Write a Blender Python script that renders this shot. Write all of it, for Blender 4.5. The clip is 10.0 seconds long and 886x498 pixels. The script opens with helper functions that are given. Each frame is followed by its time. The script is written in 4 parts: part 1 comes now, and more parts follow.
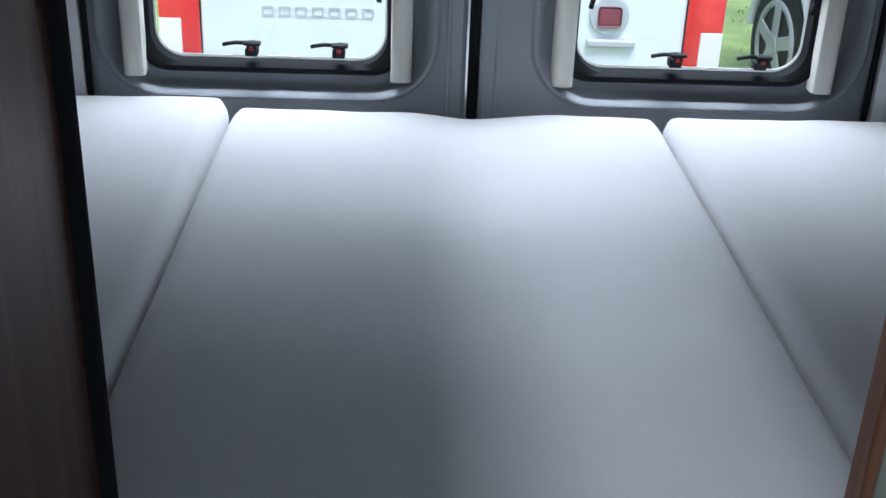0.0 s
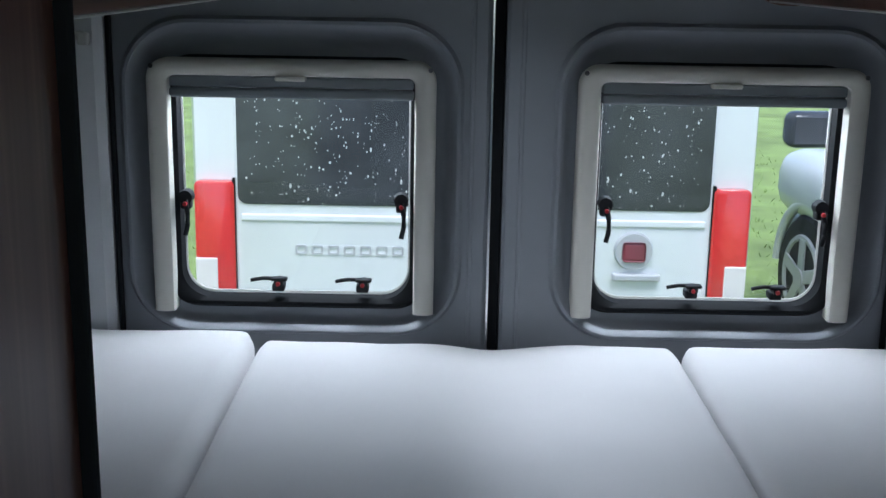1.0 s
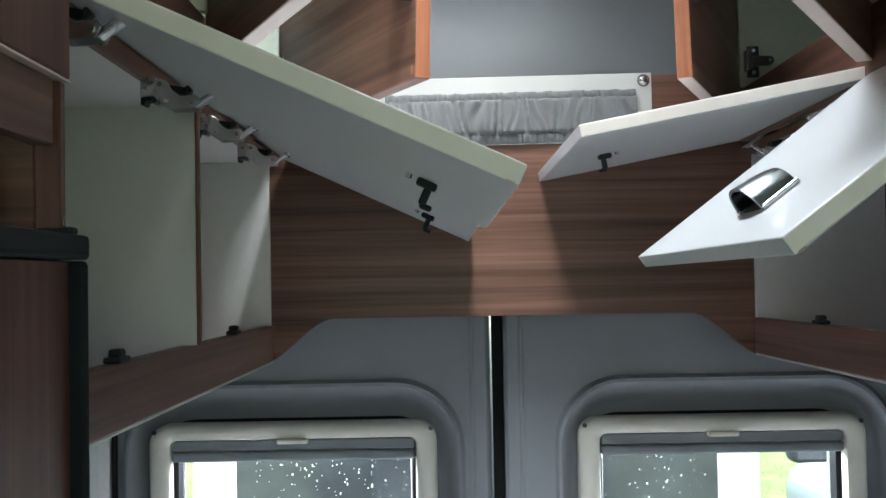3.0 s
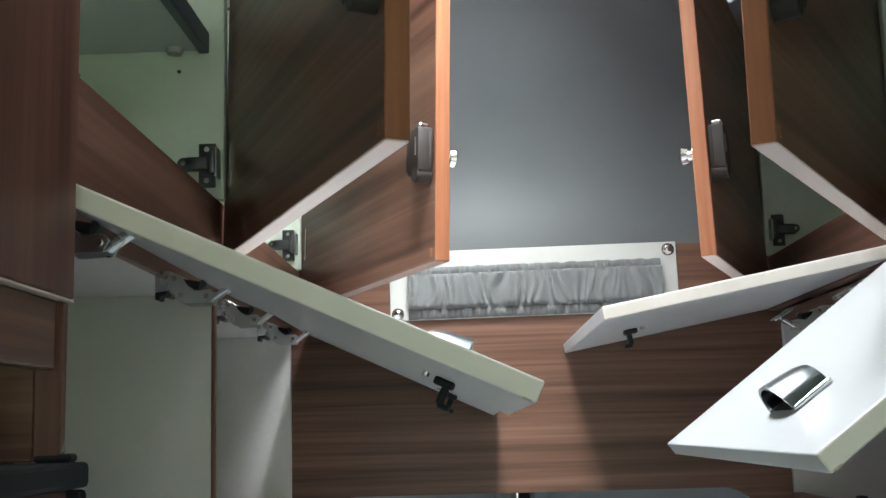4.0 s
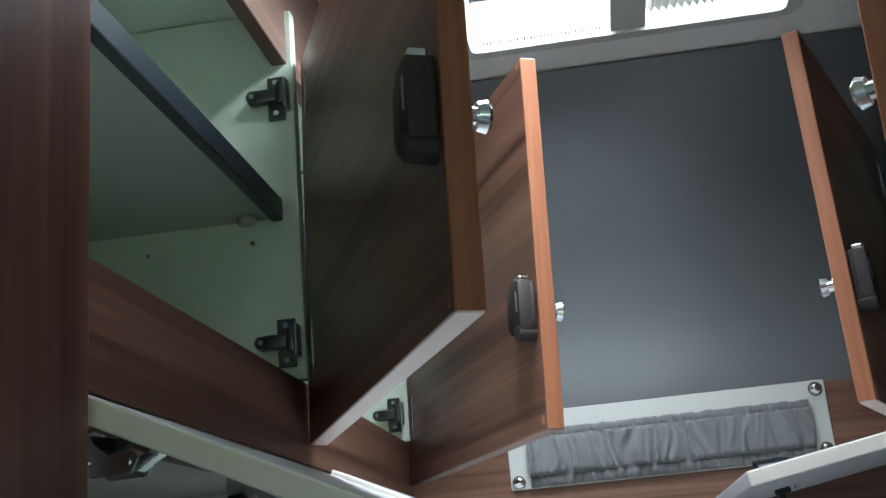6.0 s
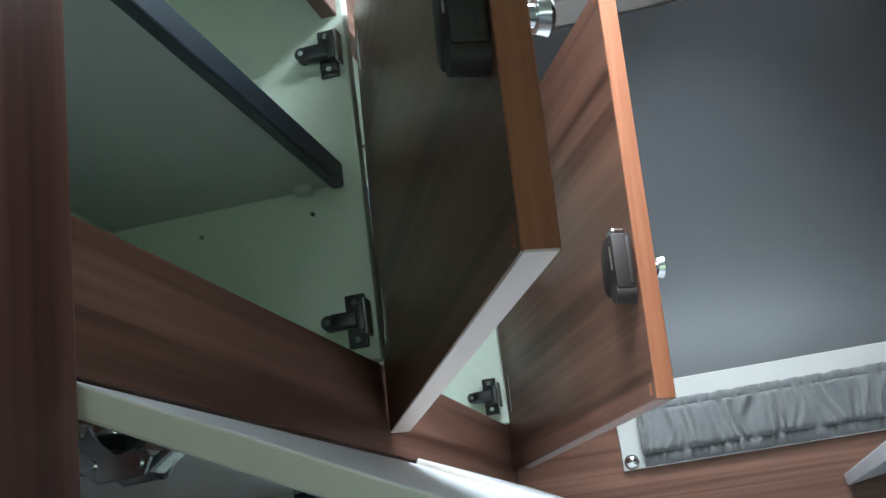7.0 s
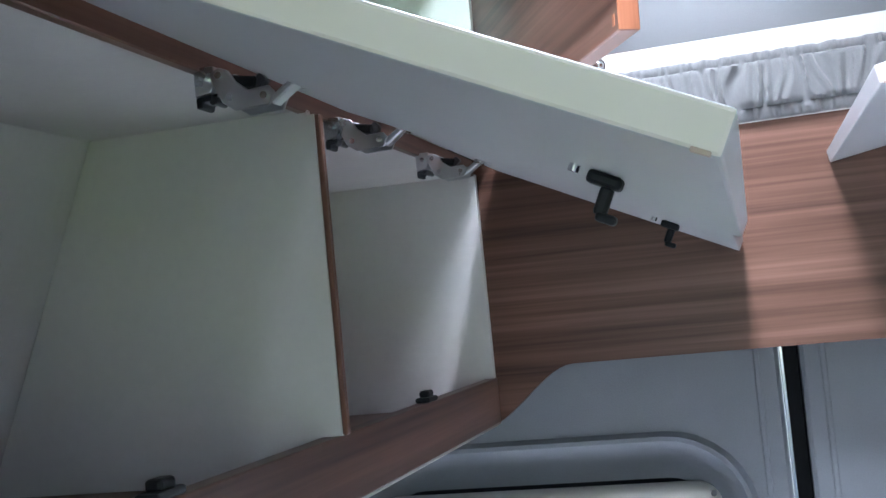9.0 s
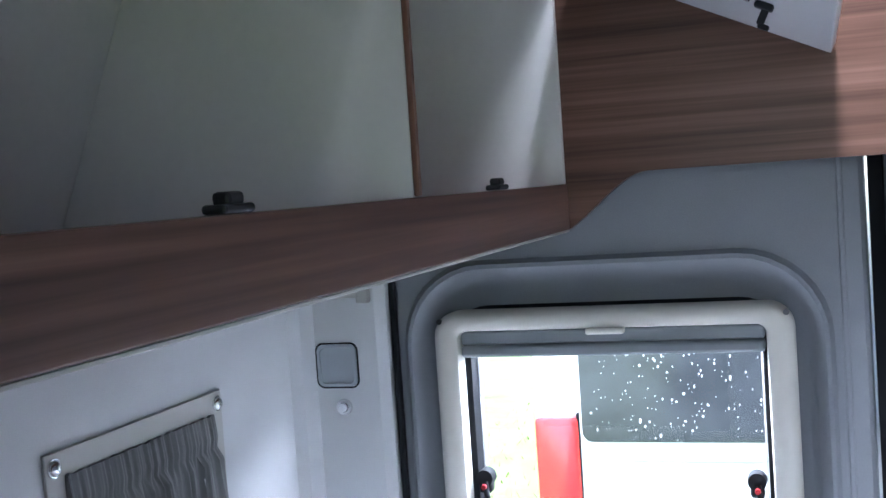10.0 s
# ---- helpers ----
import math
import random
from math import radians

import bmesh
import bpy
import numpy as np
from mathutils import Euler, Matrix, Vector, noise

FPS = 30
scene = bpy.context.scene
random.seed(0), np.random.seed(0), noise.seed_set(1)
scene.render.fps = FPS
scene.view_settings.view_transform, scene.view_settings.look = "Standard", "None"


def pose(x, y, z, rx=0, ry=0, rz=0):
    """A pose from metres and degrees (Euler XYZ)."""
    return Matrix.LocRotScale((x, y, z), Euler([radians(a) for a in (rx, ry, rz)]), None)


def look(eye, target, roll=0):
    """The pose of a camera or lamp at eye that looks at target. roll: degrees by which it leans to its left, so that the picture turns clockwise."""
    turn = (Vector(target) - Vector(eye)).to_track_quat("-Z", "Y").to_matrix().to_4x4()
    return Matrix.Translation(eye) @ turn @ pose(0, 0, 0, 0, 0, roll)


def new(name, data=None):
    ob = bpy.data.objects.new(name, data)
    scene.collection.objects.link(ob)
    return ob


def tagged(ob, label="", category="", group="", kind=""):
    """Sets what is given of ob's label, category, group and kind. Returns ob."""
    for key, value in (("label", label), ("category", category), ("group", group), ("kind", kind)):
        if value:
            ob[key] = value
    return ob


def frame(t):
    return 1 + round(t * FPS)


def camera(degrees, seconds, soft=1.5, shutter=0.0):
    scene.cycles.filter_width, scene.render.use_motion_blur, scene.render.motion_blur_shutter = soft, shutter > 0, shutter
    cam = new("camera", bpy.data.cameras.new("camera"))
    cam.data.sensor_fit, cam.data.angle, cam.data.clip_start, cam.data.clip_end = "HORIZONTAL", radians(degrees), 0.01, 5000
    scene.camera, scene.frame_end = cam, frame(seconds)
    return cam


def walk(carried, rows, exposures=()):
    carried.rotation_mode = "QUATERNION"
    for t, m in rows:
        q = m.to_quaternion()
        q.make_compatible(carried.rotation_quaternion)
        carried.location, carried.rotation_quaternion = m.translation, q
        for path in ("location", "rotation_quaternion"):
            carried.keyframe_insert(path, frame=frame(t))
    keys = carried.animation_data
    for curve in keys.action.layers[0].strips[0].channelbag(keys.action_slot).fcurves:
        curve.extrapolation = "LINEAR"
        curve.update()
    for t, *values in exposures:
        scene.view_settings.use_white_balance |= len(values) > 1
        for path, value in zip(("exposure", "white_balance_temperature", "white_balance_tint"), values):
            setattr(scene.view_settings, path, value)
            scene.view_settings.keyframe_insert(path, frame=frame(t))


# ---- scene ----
cam = camera(42.19, 10.0)
PATH = [
    (0, (-0.1326, -0.0353, 1.3247), (-0.0622, 1.7701, 0.4672), 2.22),
    (0.5, (-0.1051, -0.0478, 1.3226), (-0.0827, 1.8384, 0.6582), 1.39),
    (1, (-0.1067, -0.0696, 1.3267), (-0.1081, 1.8737, 0.8541), 1.01),
    (1.5, (-0.1165, -0.0810, 1.3606), (-0.1251, 1.8939, 1.0450), 0.49),
    (2, (-0.1158, -0.0966, 1.3758), (-0.1284, 1.8957, 1.2013), -0.21),
    (3.3, (-0.1011, -0.0876, 1.4228), (-0.1073, 1.9082, 1.5517), -1.29),
    (3.5, (-0.0974, -0.0837, 1.4340), (-0.1165, 1.9083, 1.6117), -1.44),
    (4, (-0.0958, -0.0698, 1.4531), (-0.1422, 1.9053, 1.7643), -1.58),
    (4.5, (-0.0993, -0.0591, 1.4698), (-0.1607, 1.8939, 1.8964), -1.45),
    (5, (-0.0868, -0.0358, 1.4888), (-0.1828, 1.8965, 1.9957), -1.79),
    (5.2, (-0.0787, -0.0211, 1.4944), (-0.1989, 1.9041, 2.0229), -2.19),
    (6.3, (-0.0745, 0.1050, 1.5058), (-0.3848, 1.9972, 2.0742), -5.28),
    (6.5, (-0.0771, 0.1385, 1.5149), (-0.4285, 2.0267, 2.0729), -5.49),
    (7, (-0.0767, 0.1876, 1.5084), (-0.5014, 2.0597, 2.0694), -7.50),
    (7.5, (-0.0443, 0.2048, 1.5043), (-0.5292, 2.0823, 1.9944), -6.89),
    (8, (-0.0379, 0.2440, 1.5005), (-0.5080, 2.1541, 1.8624), -6.74),
    (8.5, (-0.0493, 0.2758, 1.4741), (-0.5119, 2.2080, 1.7031), -6.53),
    (9, (-0.0546, 0.3009, 1.4330), (-0.5675, 2.2308, 1.5438), -5.50),
    (9.5, (-0.0661, 0.3091, 1.4027), (-0.6495, 2.2221, 1.3931), -4.50),
    (10, (-0.0892, 0.3392, 1.3513), (-0.7117, 2.2369, 1.2447), -3.91),
]
EXPOSURES = [(0, 1.28, 5700, 8), (0.6, 0.92, 5700, 8), (1.0, 0.92, 5750, 8), (1.5, 1.45, 5800, 8), (2.0, 2.15, 5950, 8), (3.5, 2.2, 6250, 3), (4.5, 2.5, 6400, 5), (5.0, 2.35, 6350, 4), (6.5, 1.4, 5650, 0), (7.0, 1.85, 5700, 0), (7.5, 2.35, 5850, 2), (8.0, 2.5, 5950, 4), (9.0, 2.85, 5600, 12), (10.0, 2.7, 5500, 14)]
walk(cam, [(t, look(eye, target, roll)) for t, eye, target, roll in PATH], EXPOSURES)

# ---- world and light ----
world = bpy.data.worlds.new("world")
scene.world = world
world.use_nodes = True
wn = world.node_tree.nodes
sky = wn.new("ShaderNodeTexSky")
sky.sky_type = "NISHITA"
sky.sun_disc = False
sky.sun_elevation, sky.sun_rotation = radians(55), radians(200)
sky.air_density, sky.dust_density, sky.ozone_density = 1.0, 2.0, 1.0
world.node_tree.links.new(sky.outputs[0], wn["Background"].inputs[0])
wn["Background"].inputs[1].default_value = 0.15

sun = new("sun", bpy.data.lights.new("sun", "SUN"))
sun.data.energy, sun.data.angle, sun.data.color = 1.5, radians(25), (1.0, 0.98, 0.96)
sun.matrix_world = look((0.8, -3, 6), (0, 0, 0))

roof_light = new("roof_light", bpy.data.lights.new("roof_light", "AREA"))
roof_light.data.shape, roof_light.data.size, roof_light.data.size_y = "RECTANGLE", 0.40, 0.80
roof_light.data.energy, roof_light.data.color = 10.5, (0.96, 0.98, 1.0)
roof_light.matrix_world = pose(0.01, 1.075, 2.33)


# daylight standing in the openings behind the camera and in the rear windows
def opening_light(name, w, h, energy, m, color=(0.95, 0.98, 1.0)):
    ob = new(name, bpy.data.lights.new(name, "AREA"))
    ob.data.shape, ob.data.size, ob.data.size_y = "RECTANGLE", w, h
    ob.data.energy, ob.data.color = energy, color
    ob.matrix_world = m


opening_light("windscreen_light", 1.25, 0.55, 1.05, look((0, -2.66, 1.45), (0, 0, 1.3)))
opening_light("side_door_light", 1.2, 0.9, 0.3, look((0.84, -1.5, 1.45), (0, -1.3, 1.45)), (0.95, 1.0, 0.93))
opening_light("rear_window_light", 0.40, 0.05, 2.2, pose(-0.366, 1.962, 1.150))
opening_light("rear_window_light", 0.40, 0.05, 2.2, pose(0.360, 1.962, 1.150))


# ---- materials ----
def material(name, color, rough=0.5, metal=0.0, vary=0.08, scale=(6, 6, 6), bump=0.0, bump_scale=120.0, fine=0.0,
             coat=0.0, spec=0.5, second=None, transmission=0.0, sheen=0.0):
    m = bpy.data.materials.new(name)
    m.use_nodes = True
    n, l = m.node_tree.nodes, m.node_tree.links
    b = n["Principled BSDF"]
    co = n.new("ShaderNodeTexCoord")
    mp = n.new("ShaderNodeMapping")
    mp.inputs["Scale"].default_value = scale
    l.new(co.outputs["Object"], mp.inputs[0])
    tex = n.new("ShaderNodeTexNoise")
    tex.inputs["Scale"].default_value, tex.inputs["Detail"].default_value = 1.0, 6.0
    tex.inputs["Roughness"].default_value = 0.6
    l.new(mp.outputs[0], tex.inputs["Vector"])
    ramp = n.new("ShaderNodeValToRGB")
    c = Vector(color)
    lo = c * (1 - vary)
    hi = Vector(second) if second else c * (1 + vary)
    ramp.color_ramp.elements[0].position, ramp.color_ramp.elements[1].position = 0.3, 0.7
    ramp.color_ramp.elements[0].color = (*lo, 1)
    ramp.color_ramp.elements[1].color = (*[min(v, 0.95) for v in hi], 1)
    l.new(tex.outputs["Fac"], ramp.inputs[0])
    last = ramp.outputs[0]
    if fine > 0:
        t2 = n.new("ShaderNodeTexNoise")
        t2.inputs["Scale"].default_value, t2.inputs["Detail"].default_value = bump_scale, 3.0
        l.new(co.outputs["Object"], t2.inputs["Vector"])
        mr = n.new("ShaderNodeMapRange")
        mr.inputs[1].default_value, mr.inputs[2].default_value = 0.25, 0.75
        mr.inputs[3].default_value, mr.inputs[4].default_value = 1 - fine, 1 + fine
        l.new(t2.outputs["Fac"], mr.inputs[0])
        mx = n.new("ShaderNodeVectorMath")
        mx.operation = "SCALE"
        l.new(last, mx.inputs[0])
        l.new(mr.outputs[0], mx.inputs["Scale"])
        last = mx.outputs[0]
    l.new(last, b.inputs["Base Color"])
    rr = n.new("ShaderNodeMapRange")
    rr.inputs[3].default_value, rr.inputs[4].default_value = max(rough - 0.08, 0.02), min(rough + 0.08, 1)
    l.new(tex.outputs["Fac"], rr.inputs[0])
    l.new(rr.outputs[0], b.inputs["Roughness"])
    b.inputs["Metallic"].default_value = metal
    b.inputs["Specular IOR Level"].default_value = spec
    b.inputs["Coat Weight"].default_value = coat
    b.inputs["Coat Roughness"].default_value = 0.08
    b.inputs["Sheen Weight"].default_value = sheen
    b.inputs["Transmission Weight"].default_value = transmission
    if bump > 0:
        t3 = n.new("ShaderNodeTexNoise")
        t3.inputs["Scale"].default_value, t3.inputs["Detail"].default_value = bump_scale, 4.0
        l.new(co.outputs["Object"], t3.inputs["Vector"])
        bp = n.new("ShaderNodeBump")
        bp.inputs["Strength"].default_value, bp.inputs["Distance"].default_value = bump, 0.002
        l.new(t3.outputs["Fac"], bp.inputs["Height"])
        l.new(bp.outputs[0], b.inputs["Normal"])
    return m


def wood(name, dark, mid, light, scale, rough=0.38):
    """Printed wood laminate: broad bands, streaks and fine pores along one direction."""
    m = bpy.data.materials.new(name)
    m.use_nodes = True
    n, l = m.node_tree.nodes, m.node_tree.links
    b = n["Principled BSDF"]
    co = n.new("ShaderNodeTexCoord")
    vals = []
    for k, detail in ((1.0, 4.0), (4.5, 6.0)):
        mp = n.new("ShaderNodeMapping")
        mp.inputs["Scale"].default_value = [v * k for v in scale]
        mp.inputs["Location"].default_value = (k, 2.7 * k, 0.3)
        l.new(co.outputs["Object"], mp.inputs[0])
        t = n.new("ShaderNodeTexNoise")
        t.inputs["Scale"].default_value, t.inputs["Detail"].default_value = 1.0, detail
        t.inputs["Distortion"].default_value = 0.25
        l.new(mp.outputs[0], t.inputs["Vector"])
        vals.append(t.outputs["Fac"])
    mix = n.new("ShaderNodeMix")
    mix.inputs[0].default_value = 0.34
    l.new(vals[0], mix.inputs[2])
    l.new(vals[1], mix.inputs[3])
    ramp = n.new("ShaderNodeValToRGB")
    e = ramp.color_ramp.elements
    e[0].position, e[1].position = 0.34, 0.66
    e[0].color, e[1].color = (*dark, 1), (*light, 1)
    x = e.new(0.5)
    x.color = (*mid, 1)
    l.new(mix.outputs[0], ramp.inputs[0])
    l.new(ramp.outputs[0], b.inputs["Base Color"])
    b.inputs["Roughness"].default_value = rough
    b.inputs["Specular IOR Level"].default_value = 0.3
    bp = n.new("ShaderNodeBump")
    bp.inputs["Strength"].default_value, bp.inputs["Distance"].default_value = 0.05, 0.0006
    l.new(vals[1], bp.inputs["Height"])
    l.new(bp.outputs[0], b.inputs["Normal"])
    return m


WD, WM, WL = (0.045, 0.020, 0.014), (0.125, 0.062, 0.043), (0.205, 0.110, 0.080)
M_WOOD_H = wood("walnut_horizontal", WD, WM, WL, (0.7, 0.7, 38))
# same walnut, upright grain; shade on the tall unit is mixed into its darker tones
M_WOOD_V_SHADE = wood("walnut_vertical_shaded", (0.030, 0.012, 0.0095), (0.076, 0.031, 0.023), (0.134, 0.063, 0.048), (26, 26, 0.7))
M_EDGE = wood("walnut_edge_band", (0.20, 0.074, 0.036), (0.28, 0.108, 0.056), (0.36, 0.155, 0.085), (40, 40, 2), 0.45)
# pale edging, also painted where bounced light brightens an edge
M_EDGE3 = material("pale_and_lit_edge", (0.46, 0.36, 0.31), 0.5, vary=0.06)
M_EDGE2 = material("brown_edge_band", (0.15, 0.068, 0.042), 0.5, vary=0.15)
M_WHITE = material("white_gloss_laminate", (0.49, 0.50, 0.515), 0.42, vary=0.02, coat=0.12)
M_LOWER = material("white_laminate", (0.66, 0.64, 0.63), 0.45, vary=0.05, fine=0.02)
# whitish laminate inside the upper cabinets, greenish light painted into its colour
M_INNER = material("pale_laminate_green_lit", (0.615, 0.675, 0.585), 0.45, vary=0.05, fine=0.02)
M_CREAM = material("cream_edge_band", (0.73, 0.685, 0.635), 0.45, vary=0.04)
M_SHELF = material("grey_shelf_board", (0.42, 0.45, 0.42), 0.5, vary=0.05)
M_DARKEDGE = material("dark_shelf_trim", (0.03, 0.04, 0.05), 0.4, vary=0.15)
M_PANEL = material("grey_door_plastic", (0.205, 0.218, 0.245), 0.5, vary=0.08, scale=(4, 4, 4), bump=0.25, bump_scale=500, fine=0.05)
M_RUBBER = material("black_rubber", (0.008, 0.009, 0.011), 0.75, vary=0.2, spec=0.2)
M_BLACK = material("black_plastic", (0.011, 0.012, 0.015), 0.55, vary=0.2, spec=0.3)
M_BROWNP = material("dark_brown_plastic", (0.018, 0.012, 0.011), 0.6, vary=0.15)
M_RED = material("red_button", (0.35, 0.012, 0.02), 0.35, vary=0.1)
M_BLIND = material("cream_blind_frame", (0.62, 0.605, 0.55), 0.45, vary=0.05, bump=0.1, bump_scale=400)
M_CASS = material("grey_blind_cassette", (0.20, 0.22, 0.24), 0.5, vary=0.08)
M_CHROME = material("chrome", (0.72, 0.73, 0.75), 0.14, metal=1.0, vary=0.06)
M_SATIN = material("satin_chrome", (0.24, 0.26, 0.28), 0.24, metal=1.0, vary=0.08)
M_STEEL = material("steel", (0.55, 0.56, 0.57), 0.28, metal=1.0, vary=0.15)
M_GUN = material("dark_metal", (0.10, 0.10, 0.105), 0.3, metal=0.9, vary=0.2)
M_CUSHION = material("light_grey_upholstery", (0.64, 0.63, 0.64), 0.85, vary=0.05, scale=(3, 3, 3), bump=0.3, bump_scale=700, fine=0.04, sheen=0.3)
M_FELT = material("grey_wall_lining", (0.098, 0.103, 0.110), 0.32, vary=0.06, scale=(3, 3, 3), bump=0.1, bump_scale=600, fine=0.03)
M_SIDE = material("light_grey_wall_lining", (0.58, 0.59, 0.61), 0.6, vary=0.05, scale=(3, 3, 3), bump=0.2, bump_scale=500, fine=0.03)
M_CEIL = material("white_ceiling", (0.70, 0.69, 0.66), 0.55, vary=0.04, bump=0.1, bump_scale=300)
M_FRAME = material("white_plastic", (0.44, 0.44, 0.42), 0.4, vary=0.04)
M_NET = material("grey_gathered_fabric", (0.125, 0.128, 0.130), 0.85, vary=0.10, scale=(40, 40, 25), bump=0.3, bump_scale=700, fine=0.08, sheen=0.3)
M_FLOOR = material("grey_floor_vinyl", (0.22, 0.21, 0.20), 0.5, vary=0.12)
M_VENT = material("blue_grey_plastic", (0.36, 0.39, 0.43), 0.4, vary=0.06, bump=0.15, bump_scale=400)
M_PALEGREEN = material("beige_side_panel", (0.40, 0.40, 0.34), 0.5, vary=0.05)
M_PAINT = material("white_vehicle_paint", (0.74, 0.76, 0.78), 0.3, vary=0.03, coat=0.6)
M_LAMP = material("red_tail_lens", (0.62, 0.03, 0.03), 0.25, vary=0.1, coat=0.5)
M_LAMPW = material("clear_tail_lens", (0.7, 0.66, 0.66), 0.25, vary=0.06, coat=0.5)
M_VGLASS = material("dark_vehicle_glass", (0.056, 0.060, 0.068), 0.12, vary=0.5, scale=(2, 2, 3))
M_BADGE = material("grey_badge_plastic", (0.45, 0.46, 0.48), 0.35, vary=0.05)
# clear drops given a whitish colour for the sky they reflect
M_DROP = material("rain_drop_sky_tint", (0.62, 0.64, 0.66), 0.15, vary=0.05)
M_TYRE = material("tyre_rubber", (0.025, 0.025, 0.027), 0.8, vary=0.2)
M_GREYP = material("grey_bumper_plastic", (0.22, 0.24, 0.23), 0.6, vary=0.1)
M_LOGO = material("dark_red_emblem", (0.22, 0.05, 0.07), 0.3, vary=0.2)
M_GRASS = material("grass", (0.25, 0.33, 0.10), 0.9, vary=0.35, scale=(3, 3, 3), bump=0.6, bump_scale=40, fine=0.3)
M_BLADE = material("grass_blade", (0.22, 0.32, 0.08), 0.8, vary=0.35, scale=(4, 4, 4))


def glass(name):
    m = bpy.data.materials.new(name)
    m.use_nodes = True
    n, l = m.node_tree.nodes, m.node_tree.links
    n.remove(n["Principled BSDF"])
    mix = n.new("ShaderNodeMixShader")
    tr, gl, fr = n.new("ShaderNodeBsdfTransparent"), n.new("ShaderNodeBsdfGlossy"), n.new("ShaderNodeFresnel")
    gl.inputs["Roughness"].default_value = 0.02
    tr.inputs[0].default_value = (0.96, 0.97, 0.97, 1)
    fr.inputs[0].default_value = 1.45
    l.new(fr.outputs[0], mix.inputs[0])
    l.new(tr.outputs[0], mix.inputs[1])
    l.new(gl.outputs[0], mix.inputs[2])
    l.new(mix.outputs[0], n["Material Output"].inputs[0])
    return m


M_GLASS = glass("clear_window_glass")


def pleat_material():
    m = bpy.data.materials.new("pleated_blind_cloth")
    m.use_nodes = True
    n, l = m.node_tree.nodes, m.node_tree.links
    n.remove(n["Principled BSDF"])
    mix, d, t = n.new("ShaderNodeMixShader"), n.new("ShaderNodeBsdfDiffuse"), n.new("ShaderNodeBsdfTranslucent")
    d.inputs[0].default_value, t.inputs[0].default_value = (0.5, 0.5, 0.47, 1), (0.22, 0.22, 0.2, 1)
    mix.inputs[0].default_value = 0.08
    l.new(d.outputs[0], mix.inputs[1])
    l.new(t.outputs[0], mix.inputs[2])
    l.new(mix.outputs[0], n["Material Output"].inputs[0])
    return m


M_PLEAT = pleat_material()


# ---- mesh helpers ----
def mesh_object(name, bm, mats, smooth=None):
    me = bpy.data.meshes.new(name)
    bmesh.ops.recalc_face_normals(bm, faces=bm.faces)
    if smooth is not None:
        for f in bm.faces:
            f.smooth = True
        for e in bm.edges:
            if len(e.link_faces) == 2 and e.calc_face_angle(0) > radians(smooth):
                e.smooth = False
    bm.to_mesh(me)
    bm.free()
    for m in mats if isinstance(mats, (list, tuple)) else [mats]:
        me.materials.append(m)
    return new(name, me)


def part(name, bm, mats, parent=None, label="", at=None, smooth=None):
    ob = mesh_object(name, bm, mats, smooth)
    if at is not None:
        ob.matrix_basis = at
    if parent is not None:
        ob.parent = parent
    return tagged(ob, label) if label else ob


def thing(name, label, category, group="", at=None):
    ob = new(name)
    ob.empty_display_size = 0.05
    if at is not None:
        ob.matrix_basis = at
    return tagged(ob, label, category, group)


def add_box(bm, lo, hi, bevel=0.0, seg=2, m=None):
    lo2, hi2 = [min(a, b) for a, b in zip(lo, hi)], [max(a, b) for a, b in zip(lo, hi)]
    vs = [bm.verts.new((x, y, z)) for x in (lo2[0], hi2[0]) for y in (lo2[1], hi2[1]) for z in (lo2[2], hi2[2])]
    quads = ((0, 1, 3, 2), (4, 6, 7, 5), (0, 4, 5, 1), (2, 3, 7, 6), (0, 2, 6, 4), (1, 5, 7, 3))
    fs = [bm.faces.new([vs[i] for i in q]) for q in quads]
    if bevel > 0:
        es = list({e for f in fs for e in f.edges})
        r = bmesh.ops.bevel(bm, geom=es, offset=bevel, segments=seg, profile=0.5, affect="EDGES")
        vs = list({v for v in vs if v.is_valid} | {v for f in r["faces"] for v in f.verts})
    if m is not None:
        bmesh.ops.transform(bm, matrix=m, verts=vs)
    return vs


def box(lo, hi, bevel=0.0015, seg=2):
    bm = bmesh.new()
    add_box(bm, lo, hi, bevel, seg)
    return bm


def add_cyl(bm, r1, r2, depth, m, seg=20):
    return bmesh.ops.create_cone(bm, cap_ends=True, segments=seg, radius1=r1, radius2=r2, depth=depth, matrix=m)["verts"]


def rrect(cx, cz, w, h, r, k=8):
    """Rounded rectangle in the x-z plane, counted from its lower right corner."""
    out = []
    for sx, sz, a0 in ((1, -1, -90), (1, 1, 0), (-1, 1, 90), (-1, -1, 180)):
        for i in range(k + 1):
            a = radians(a0 + 90 * i / k)
            out.append((cx + sx * (w / 2 - r) + r * math.cos(a), cz + sz * (h / 2 - r) + r * math.sin(a)))
    return out


def loft(rings, closed=False, cap_first=False, cap_last=False, bm=None):
    """Joins rings of equal count, each a list of 3D points."""
    bm = bm or bmesh.new()
    vr = [[bm.verts.new(p) for p in ring] for ring in rings]
    pairs = list(zip(vr, vr[1:])) + ([(vr[-1], vr[0])] if closed else [])
    for a, b in pairs:
        for i in range(len(a)):
            j = (i + 1) % len(a)
            bm.faces.new((a[i], a[j], b[j], b[i]))
    if cap_first:
        bm.faces.new(vr[0])
    if cap_last:
        bm.faces.new(vr[-1])
    return bm


def ring(params, y):
    return [(x, y, z) for x, z in rrect(*params)]


